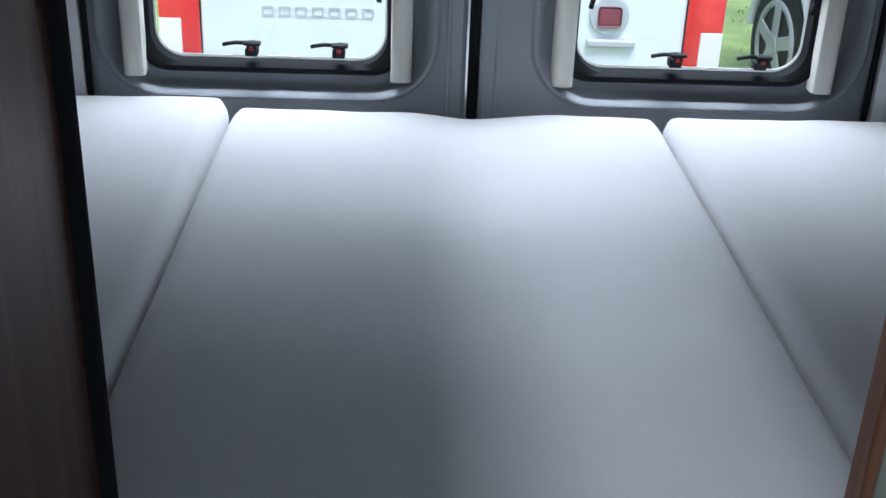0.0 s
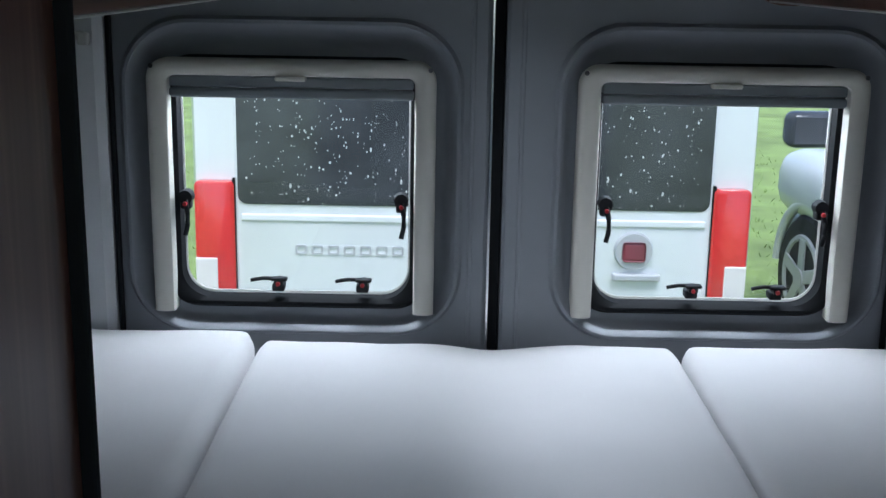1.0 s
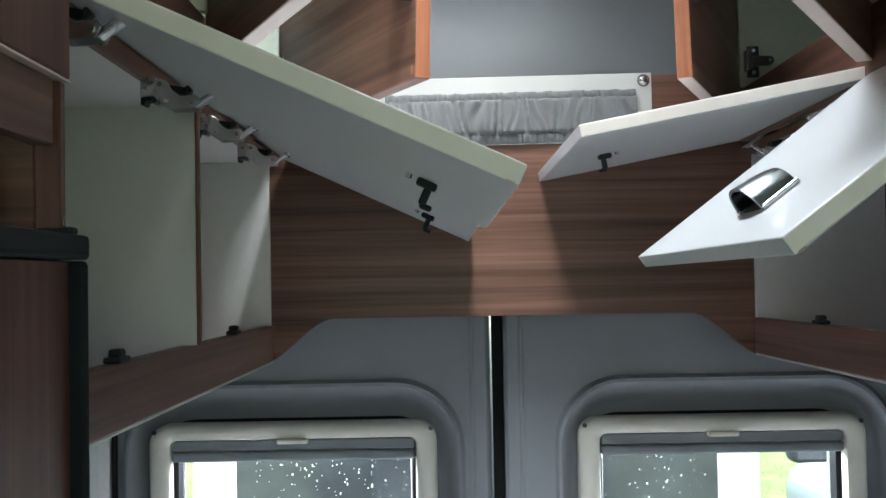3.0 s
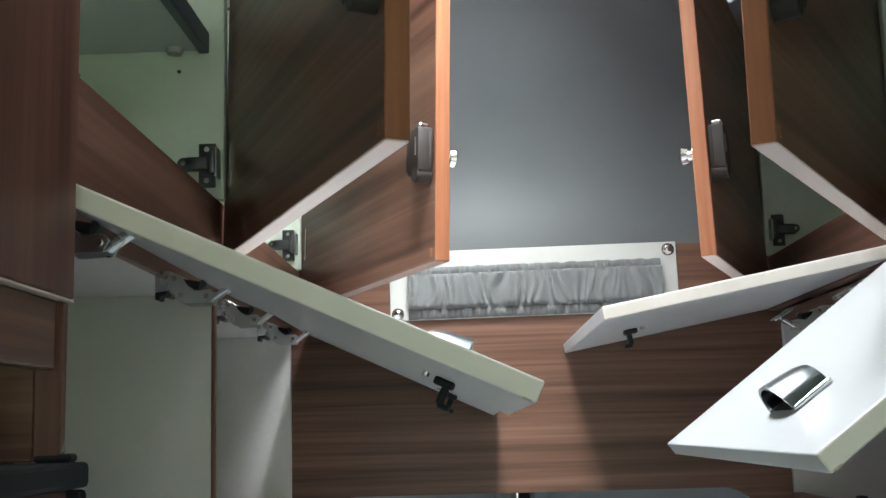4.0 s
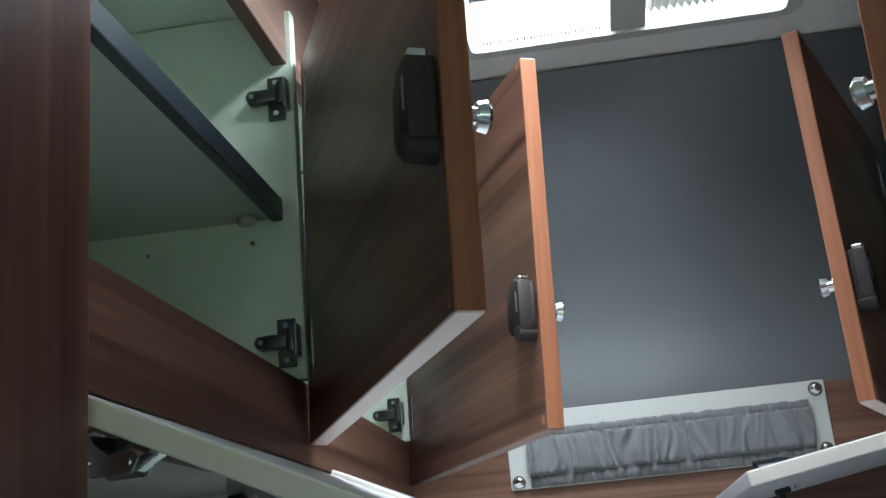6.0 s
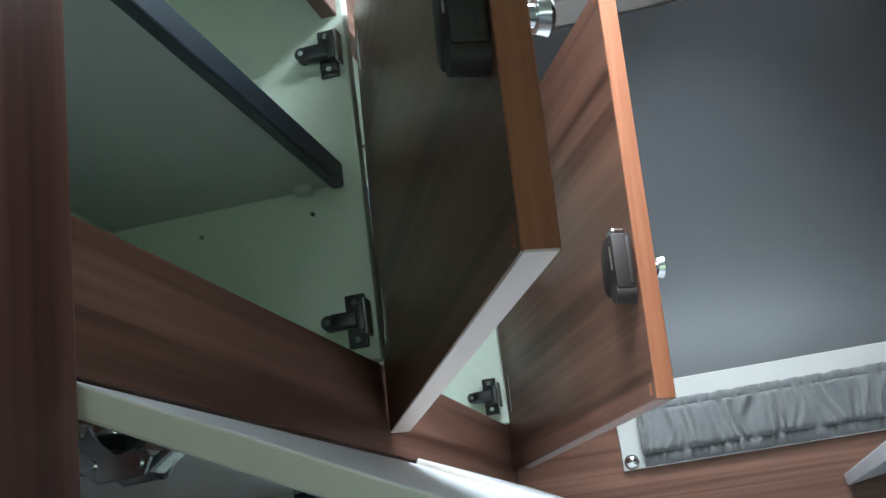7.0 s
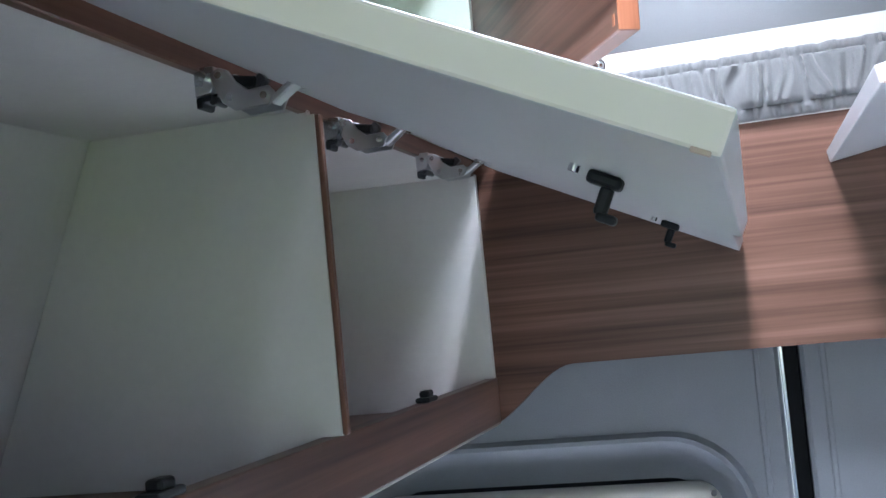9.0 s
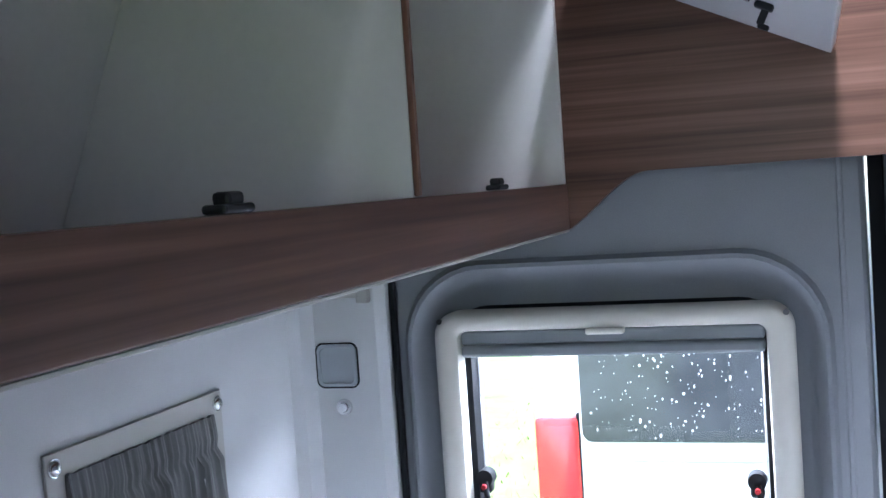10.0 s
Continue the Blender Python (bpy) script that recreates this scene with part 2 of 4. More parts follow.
def tube(points, radius, seg=10, bm=None):
    pts = [Vector(p) for p in points]
    rings = []
    for i, p in enumerate(pts):
        d = (pts[min(i + 1, len(pts) - 1)] - pts[max(i - 1, 0)]).normalized()
        q = d.to_track_quat("Z", "Y")
        rings.append([p + q @ Vector((radius * math.cos(2 * math.pi * k / seg), radius * math.sin(2 * math.pi * k / seg), 0)) for k in range(seg)])
    return loft(rings, cap_first=True, cap_last=True, bm=bm)


def extrude_outline(outline, axis, a, b):
    """A flat outline in two coordinates, given depth from a to b along axis 0, 1 or 2."""
    def place(u, v, w):
        return {0: (w, u, v), 1: (u, w, v), 2: (u, v, w)}[axis]
    bm = bmesh.new()
    va = [bm.verts.new(place(u, v, a)) for u, v in outline]
    vb = [bm.verts.new(place(u, v, b)) for u, v in outline]
    bm.faces.new(va)
    bm.faces.new(vb[::-1])
    for i in range(len(va)):
        j = (i + 1) % len(va)
        bm.faces.new((va[i], vb[i], vb[j], va[j]))
    return bm


def structure(name, bm, mats, label, category, smooth=None):
    return tagged(mesh_object(name, bm, mats, smooth), label, category, "", "structure")


# ---- plan ----
REAR_Y = 1.727      # wooden rear panel
DOOR_Y = 1.872      # inner face of the rear doors
CEIL_Z = 2.20

# ---- shell of the van ----
structure("floor", box((-0.95, -2.7, -0.04), (0.95, 2.05, 0.0), 0), M_FLOOR, "grey vinyl floor of the camper van", "floor")
for s, nm in ((-1, "wall_left"), (1, "wall_right")):
    bm = bmesh.new()
    if s < 0:
        add_box(bm, (-0.81, -2.7, 0), (-0.87, 1.835, 2.25))
    else:
        hole = [(0.0, x, z) for x, z in rrect(-1.5, 1.0, 1.3, 1.75, 0.06)]
        rim = [(0.0, x, z) for x, z in rrect(-0.4325, 1.125, 4.535, 2.25, 0.005)]
        bm = loft([[(xx, p[1], p[2]) for p in q] for xx, q in ((0.87, hole), (0.81, hole), (0.81, rim), (0.87, rim))], closed=True)
    structure(nm, bm, M_SIDE, "light grey lined van side wall", "wall")
    pil = extrude_outline([(s * 0.815, 1.80), (s * 0.795, 1.815), (s * 0.785, 1.84), (s * 0.690, 1.84), (s * 0.676, 1.850), (s * 0.674, 1.96), (s * 0.87, 1.96), (s * 0.87, 1.80)], 2, 0.0, 1.62)
    structure("pillar_left" if s < 0 else "pillar_right", pil, M_SIDE, "light grey moulded rear pillar trim", "pillar")

# ceiling with the roof window's opening
SKY_X, SKY_Y, SKY_W, SKY_H = 0.010, 1.075, 0.43, 0.820
def flat_ring(params, z):
    return [(x, y, z) for x, y in rrect(*params)]
hole = (SKY_X, SKY_Y, SKY_W, SKY_H, 0.012)
big = (0.0, -0.3, 1.9, 4.8, 0.01)
bm = loft([flat_ring(hole, CEIL_Z + 0.08), flat_ring(hole, CEIL_Z), flat_ring(big, CEIL_Z), flat_ring(big, CEIL_Z + 0.08)], closed=True)
structure("ceiling", bm, M_CEIL, "white lined van ceiling with a roof window opening", "ceiling")

# front of the living space, with the windscreen's opening
bm = loft([ring((0, 1.45, 1.3, 0.6, 0.08), -2.70), ring((0, 1.45, 1.3, 0.6, 0.08), -2.62), ring((0, 1.1, 1.9, 2.3, 0.01), -2.62), ring((0, 1.1, 1.9, 2.3, 0.01), -2.70)], closed=True)
structure("wall_front", bm, M_SIDE, "grey cab end of the van with its windscreen opening", "wall")

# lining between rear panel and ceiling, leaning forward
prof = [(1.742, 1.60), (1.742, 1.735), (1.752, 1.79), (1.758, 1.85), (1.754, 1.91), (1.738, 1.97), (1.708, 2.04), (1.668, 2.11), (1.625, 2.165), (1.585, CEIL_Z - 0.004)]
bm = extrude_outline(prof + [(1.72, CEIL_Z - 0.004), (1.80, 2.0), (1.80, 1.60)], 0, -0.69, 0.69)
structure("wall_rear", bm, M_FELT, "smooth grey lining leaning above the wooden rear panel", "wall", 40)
structure("lintel", box((-0.87, 1.885, 1.50), (0.87, 2.0, 2.2), 0), M_PANEL, "grey steel lintel over the rear doors", "lintel")
structure("sill", box((-0.87, 1.885, -0.1), (0.87, 2.0, 0.30), 0), M_PANEL, "grey steel sill under the rear doors", "sill")

# wooden rear panel with its curved lower edge
outline = [(-0.384, 1.7335), (-0.384, 1.345), (-0.43, 1.345), (-0.43, 1.282)]
steps = 14
for i in range(steps + 1):
    u = i / steps
    outline.append((-0.405 + 0.125 * u, 1.282 + 0.073 * (3 * u * u - 2 * u ** 3)))
for i in range(steps + 1):
    u = i / steps
    outline.append((0.280 + 0.125 * u, 1.355 - 0.073 * (3 * u * u - 2 * u ** 3)))
outline += [(0.43, 1.282), (0.43, 1.345), (0.384, 1.345), (0.384, 1.7335)]
structure("rear_panel", extrude_outline(outline, 1, REAR_Y, REAR_Y + 0.014), M_WOOD_H, "walnut laminate panel with a curved lower edge above the rear doors", "panel")


# ---- rear doors ----
def latch(parent, x, z, kind):
    """kind: 'bottom' with its lever lying to one side, 'side' with its lever hanging."""
    bm = bmesh.new()
    if kind == "bottom":
        add_box(bm, (-0.011, -0.014, -0.016), (0.011, 0.012, -0.002), 0.003)
        add_cyl(bm, 0.009, 0.008, 0.020, pose(0.002, -0.010, 0.001, 90), 18)
    else:
        add_cyl(bm, 0.013, 0.012, 0.020, pose(0.0, -0.004, 0.012, 90), 20)
        add_box(bm, (-0.009, -0.012, -0.010), (0.009, 0.010, 0.014), 0.004, 3)
    ob = part("latch", bm, M_BLACK, parent, "black window latch with a red button", pose(x, 1.889, z), smooth=40)
    bm = bmesh.new()
    if kind == "bottom":
        add_box(bm, (-0.012, -0.022, 0.004), (0.017, -0.004, 0.0105), 0.003, 3)
        tube([(-0.010, -0.014, 0.008), (-0.024, -0.019, 0.010), (-0.038, -0.022, 0.0085), (-0.046, -0.022, 0.0065)], 0.0034, 10, bm)
    else:
        tube([(0.001, -0.015, 0.008), (0.005, -0.020, -0.012), (0.0055, -0.023, -0.032), (0.001, -0.024, -0.052)], 0.0045, 10, bm)
    part("lever", bm, M_BLACK, ob, smooth=40)
    bm = bmesh.new()
    add_cyl(bm, 0.0042, 0.0036, 0.005, pose(0.001, -0.0215, 0.0 if kind == "bottom" else 0.002, 90), 14)
    part("button", bm, M_RED, ob, "red release button", smooth=40)


def rear_door(s, name, x0, x1, cx, fx):
    """s: side; x0..x1: the leaf; cx: middle of the moulded recess; fx: middle of the window."""
    w = abs(x1 - x0)
    mid = (x0 + x1) / 2
    leaf = (mid, 0.90, w, 1.24, 0.02)
    gl_o = (fx, 0.958, 0.462, 0.438, 0.06)
    bm = loft([ring(leaf, DOOR_Y + 0.09), ring(leaf, DOOR_Y + 0.006), ring((mid, 0.90, w - 0.012, 1.228, 0.018), DOOR_Y), ring((cx, 0.971, 0.582, 0.552, 0.115), DOOR_Y),
               ring((cx, 0.970, 0.570, 0.542, 0.112), DOOR_Y - 0.007), ring((cx, 0.969, 0.560, 0.532, 0.108), DOOR_Y - 0.007), ring((cx, 0.968, 0.547, 0.518, 0.102), DOOR_Y - 0.001),
               ring((cx, 0.966, 0.536, 0.504, 0.096), DOOR_Y + 0.012), ring((cx, 0.963, 0.522, 0.487, 0.088), DOOR_Y + 0.024), ring((cx, 0.958, 0.506, 0.466, 0.08), DOOR_Y + 0.028), ring(gl_o, DOOR_Y + 0.029), ring(gl_o, DOOR_Y + 0.09)], closed=True)
    door = structure(name, bm, M_PANEL, "grey moulded plastic rear van door with a window", "door", 35)
    win = part("window", loft([ring((fx, 0.958, 0.470, 0.446, 0.062), DOOR_Y + 0.030), ring((fx, 0.958, 0.466, 0.434, 0.062), DOOR_Y + 0.018), ring((fx, 0.958, 0.460, 0.428, 0.06), DOOR_Y + 0.012),
                               ring((fx, 0.958, 0.440, 0.416, 0.052), DOOR_Y + 0.012), ring((fx, 0.958, 0.402, 0.404, 0.05), DOOR_Y + 0.020), ring((fx, 0.958, 0.398, 0.402, 0.05), DOOR_Y + 0.0515)], closed=True),
               M_RUBBER, door, "black rubber window seal", smooth=40)
    part("inner_rim", loft([ring((fx, 0.958, 0.3975, 0.4015, 0.05), DOOR_Y + 0.045), ring((fx, 0.958, 0.3925, 0.393, 0.046), DOOR_Y + 0.047),
                            ring((fx, 0.958, 0.3925, 0.393, 0.046), DOOR_Y + 0.051), ring((fx, 0.958, 0.3975, 0.4015, 0.05), DOOR_Y + 0.051)], closed=True), M_FRAME, win, "white window rim", smooth=40)
    pane = part("pane", loft([ring((fx, 0.958, 0.428, 0.404, 0.05), DOOR_Y + 0.052), ring((fx, 0.958, 0.428, 0.404, 0.05), DOOR_Y + 0.055)], cap_first=True, cap_last=True), M_GLASS, win, "clear window pane")
    pane.visible_shadow = False
    # groove at the meeting edge and pressed vertical line
    ex = x1 if s < 0 else x0
    part("edge_seal", box((ex - s * 0.055 - 0.004, DOOR_Y - 0.003, 0.32), (ex - s * 0.055 + 0.004, DOOR_Y + 0.004, 1.49), 0.002), M_PANEL, door)
    for lx, lz, kind in ((-0.030, 0.787, "bottom"), (0.118, 0.787, "bottom"), (-0.188, 0.925, "side"), (0.185, 0.925, "side")):
        latch(win, fx + lx, lz, kind)
    return door


door_l = rear_door(-1, "door_1", -0.672, -0.033, -0.367, -0.367)
door_r = rear_door(1, "door_2", -0.007, 0.672, 0.368, 0.360)
bm = box((-0.0320, DOOR_Y - 0.002, 0.30), (-0.0275, DOOR_Y + 0.05, 1.50), 0.001)
structure("door_strip", bm, M_CHROME, "bright metal strip on the meeting edge of the rear doors", "trim")
for s, nm in ((-1, "seal_left"), (1, "seal_right")):
    structure(nm, box((s * 0.6735, DOOR_Y - 0.016, 0.32), (s * 0.666, DOOR_Y - 0.001, 1.50), 0.002), M_RUBBER, "black rubber seal along the rear door's outer edge", "trim")
structure("door_gap_seal", box((-0.027, DOOR_Y + 0.035, 0.30), (-0.0075, DOOR_Y + 0.08, 1.50), 0.002), M_RUBBER, "black rubber seal between the rear doors", "trim")


def blind(cx):
    """Blind frame: a rounded inverted U with a cassette and a pull tab."""
    ob = thing("window_blind", "cream plastic blind frame with rolled grey blind on rear door", "window blind", "rear window blinds")
    y0, y1 = DOOR_Y - 0.014, DOOR_Y + 0.022
    xo, xi, zt, zi, zb = 0.244, 0.208, 1.176, 1.148, 0.737
    k = 8
    outer = [(cx + xo, zb)] + [(cx + xo - 0.035 + 0.035 * math.cos(radians(90 * i / k)), zt - 0.035 + 0.035 * math.sin(radians(90 * i / k))) for i in range(k + 1)]
    outer += [(cx - xo + 0.035 - 0.035 * math.sin(radians(90 * i / k)), zt - 0.035 + 0.035 * math.cos(radians(90 * i / k))) for i in range(k + 1)] + [(cx - xo, zb)]
    inner = [(cx + xi, zb)] + [(cx + xi - 0.012 + 0.012 * math.cos(radians(90 * i / k)), zi - 0.012 + 0.012 * math.sin(radians(90 * i / k))) for i in range(k + 1)]
    inner += [(cx - xi + 0.012 - 0.012 * math.sin(radians(90 * i / k)), zi - 0.012 + 0.012 * math.cos(radians(90 * i / k))) for i in range(k + 1)] + [(cx - xi, zb)]
    bm = bmesh.new()
    rows = []
    def mixp(a, b, u):
        return (a[0] * (1 - u) + b[0] * u, a[1] * (1 - u) + b[1] * u)
    for o, i in zip(outer, inner):
        prof = [(*mixp(o, i, 0), y1), (*mixp(o, i, 0.0), y0 + 0.010), (*mixp(o, i, 0.12), y0 + 0.003), (*mixp(o, i, 0.32), y0), (*mixp(o, i, 0.75), y0), (*mixp(o, i, 0.95), y0 + 0.004), (*mixp(o, i, 1.0), y0 + 0.010), (*mixp(o, i, 1), y1)]
        rows.append([bm.verts.new((p[0], p[2], p[1])) for p in prof])
    for a, b in zip(rows, rows[1:]):
        for i in range(8):
            j = (i + 1) % 8
            bm.faces.new((a[i], a[j], b[j], b[i]))
    bm.faces.new(rows[0])
    bm.faces.new(rows[-1][::-1])
    part("frame", bm, M_BLIND, ob, smooth=40)
    bm = bmesh.new()
    add_box(bm, (cx - xi + 0.002, y0 + 0.010, 1.129), (cx + xi - 0.002, y1, 1.147), 0.003)
    add_box(bm, (cx - xi + 0.002, y0 + 0.006, 1.111), (cx + xi - 0.002, y1, 1.1275), 0.005, 3)
    part("cassette", bm, M_CASS, ob, "grey rolled blind cassette")
    part("pull_tab", box((cx - 0.026, y0 - 0.006, 1.141), (cx + 0.026, y0 + 0.012, 1.150), 0.003), M_BLIND, ob)
    for sx in (-1, 1):
        bm = bmesh.new()
        add_cyl(bm, 0.004, 0.004, 0.003, pose(cx + sx * 0.234, y0 + 0.004, 1.163, 90), 12)
        part("screw", bm, M_GUN, ob)
    return ob


blind(-0.3678)
blind(0.3612)


# ---- bed ----
def cushion(x0, x1, y0, y1, zt, h, seed, dip=0.0):
    nx, ny, r = 30, 46, 0.030
    bm = bmesh.new()
    def edge(u, d):
        a = min(u, d - u)
        return 0.0 if a >= r else r - math.sqrt(max(r * r - (r - a) ** 2, 0))
    def pos(n, d):
        out = [0.0, 0.002, 0.006, 0.013, 0.021, 0.030]
        inner = [r + (d - 2 * r) * i / n for i in range(1, n)]
        return out + inner + [d - v for v in out[::-1]]
    us, vs = pos(nx, x1 - x0), pos(ny, y1 - y0)
    grid = []
    for v in vs:
        row = []
        for u in us:
            x, y = x0 + u, y0 + v
            z = zt - max(edge(u, x1 - x0), edge(v, y1 - y0)) + 0.004 * noise.noise(Vector((x * 4 + seed, y * 4, seed))) + 0.0015 * noise.noise(Vector((x * 13, y * 13 + seed, 1)))
            c = (u / (x1 - x0) - 0.57) / 0.10
            z -= dip * math.exp(-c * c) * (0.35 + 0.65 * v / (y1 - y0))
            # plan corners slightly rounded
            cx, cy = min(u, x1 - x0 - u), min(v, y1 - y0 - v)
            if cx < 0.035 and cy < 0.035:
                k = 1 - (1 - cx / 0.035) * (1 - cy / 0.035) * 0.30
                x = x0 + (x1 - x0) / 2 + (x - x0 - (x1 - x0) / 2) * (1 - (1 - k) * 0.035 * 2 / (x1 - x0))
                y = y0 + (y1 - y0) / 2 + (y - y0 - (y1 - y0) / 2) * (1 - (1 - k) * 0.035 * 2 / (y1 - y0))
            row.append(bm.verts.new((x, y, z)))
        grid.append(row)
    for a, b in zip(grid, grid[1:]):
        for i in range(len(a) - 1):
            bm.faces.new((a[i], a[i + 1], b[i + 1], b[i]))
    loop = grid[0] + [row[-1] for row in grid[1:]] + grid[-1][-2::-1] + [row[0] for row in grid[-2:0:-1]]
    low = [bm.verts.new((v.co.x, v.co.y, zt - h)) for v in loop]
    for i in range(len(loop)):
        j = (i + 1) % len(loop)
        bm.faces.new((loop[i], low[i], low[j], loop[j]))
    bm.faces.new(low)
    ob = mesh_object("bed_cushion", bm, M_CUSHION, 60)
    return ob


BED_Z = 0.705
for x0, x1, seed, dip, what, far in ((-0.805, -0.4275, 1.0, 0.0, "narrow", 1.838), (-0.4245, 0.2985, 2.3, 0.010, "wide middle", 1.825), (0.3025, 0.805, 3.7, 0.0, "narrow", 1.832)):
    tagged(cushion(x0, x1, 0.615, far, BED_Z + (0.012 if far > 1.835 else 0), 0.11, seed, dip), f"{what} light grey upholstered bed cushion on the bed", "cushion", "bed cushions")
base = thing("bed", "walnut laminate bed platform under the cushions", "bed")
part("board", box((-0.805, 0.612, 0.57), (0.805, 1.83, 0.594), 0.002), M_WOOD_H, base)
part("front_panel", box((-0.805, 0.612, 0.0), (0.805, 0.63, 0.569), 0.002), M_WOOD_H, base)


# ---- upper wall cabinets ----
def door_lock(parent, s, y, z):
    """Catch on the inside of a door; the knob stands on its outside."""
    bm = bmesh.new()
    add_box(bm, (s * 0.0002, y - 0.021, z - 0.020), (s * 0.006, y + 0.020, z + 0.026), 0.002)
    body = extrude_outline([(y - 0.020, z + 0.029), (y + 0.004, z + 0.029), (y + 0.016, z + 0.016), (y + 0.018, z - 0.016), (y + 0.009, z - 0.025), (y - 0.020, z - 0.023)], 0, s * 0.0003, s * 0.019)
    bmesh.ops.bevel(body, geom=list(body.edges), offset=0.002, segments=2, profile=0.5, affect="EDGES")
    add_cyl(bm, 0.0095, 0.009, 0.019, pose(s * 0.0098, y - 0.010, z - 0.026, 0, s * 90), 16)
    part("lock_body", body, M_BROWNP, parent, "dark brown plastic catch", smooth=30)
    lock = part("lock_plate", bm, M_BROWNP, parent, "dark brown plastic base with round button", smooth=40)
    part("strike_plate", box((s * 0.004, y - 0.019, z + 0.027), (s * 0.017, y - 0.003, z + 0.034), 0.002), M_CHROME, lock, "bright metal plate")
    part("slot", box((s * 0.0186, y - 0.014, z - 0.004), (s * 0.0198, y - 0.0115, z + 0.018), 0.0005, 1), M_STEEL, lock)
    bm = bmesh.new()
    x0 = -s * 0.018
    for r1, r2, d, off in ((0.0115, 0.0115, 0.003, 0.0015), (0.006, 0.006, 0.008, 0.006), (0.009, 0.0105, 0.006, 0.013), (0.0105, 0.007, 0.003, 0.0175)):
        add_cyl(bm, r1, r2, d, pose(x0 - s * off, y, z, 0, -s * 90))
    part("knob", bm, M_CHROME, parent, "round chrome push knob", smooth=40)


def cup_hinge(parent, s, yf, z):
    """Cup hinge on the partition face at yf, beside the front edge."""
    x = s * 0.3735
    hinge = part("hinge", box((x - 0.009, yf - 0.004, z - 0.024), (x + 0.009, yf, z + 0.024), 0.001), M_GUN, parent, "dark metal cup hinge")
    bm = bmesh.new()
    add_box(bm, (x - s * 0.004, yf - 0.015, z - 0.0075), (x + s * 0.022, yf - 0.004, z + 0.0075), 0.003, 3)
    add_cyl(bm, 0.0072, 0.0065, 0.011, pose(x + s * 0.0225, yf - 0.0095, z, 90), 16)
    add_box(bm, (x - s * 0.004, yf - 0.019, z - 0.012), (x - s * 0.0115, yf - 0.004, z + 0.012), 0.002)
    part("arm", bm, M_GUN, hinge, "dark metal arm", smooth=40)
    bm = bmesh.new()
    add_cyl(bm, 0.0025, 0.0025, 0.002, pose(x + s * 0.0225, yf - 0.0155, z, 90), 12)
    part("pin", bm, M_CHROME, hinge)
    part("flange", box((x - s * 0.0118, yf - 0.020, z - 0.016), (x - s * 0.0150, yf - 0.004, z + 0.016), 0.001, 1), M_STEEL, hinge, "bright metal flange")
    for dz in (-0.017, 0.017):
        bm = bmesh.new()
        add_cyl(bm, 0.003, 0.003, 0.002, pose(x, yf - 0.005, z + dz, 90), 10)
        part("screw", bm, M_CHROME, hinge)


def cabinet_door(parent, s, y, angle, length, lean, wide_label, under):
    """A flat door hinged at its far side, open by angle degrees."""
    h = 0.406
    bm = box((0, -length, 0), (-s * 0.018, 0.024, h), 0.001, 1)
    for f in bm.faces:
        f.normal_update()
        n = f.normal
        f.material_index = 2 if abs(n.z) > 0.7 else 1 if abs(n.y) > 0.7 else 0
    door = part("door", bm, [M_WOOD_H, M_EDGE, under], parent, wide_label, pose(s * 0.352, y, 1.641, 0, -s * lean, -s * angle))
    door_lock(door, s, -length + 0.027, 0.127)
    for z in (0.006, h - 0.012):
        part("cover_cap", box((s * 0.0005, -length + 0.008, z), (-s * 0.002, -length + 0.014, z + 0.010), 0.0005, 1), M_EDGE, door)
    for z in (0.100, 0.358):
        part("hinge_strip", box((s * 0.002, -0.0105, z - 0.027), (-s * 0.001, -0.0075, z + 0.022), 0.0005, 1), M_CHROME, door)
    return door


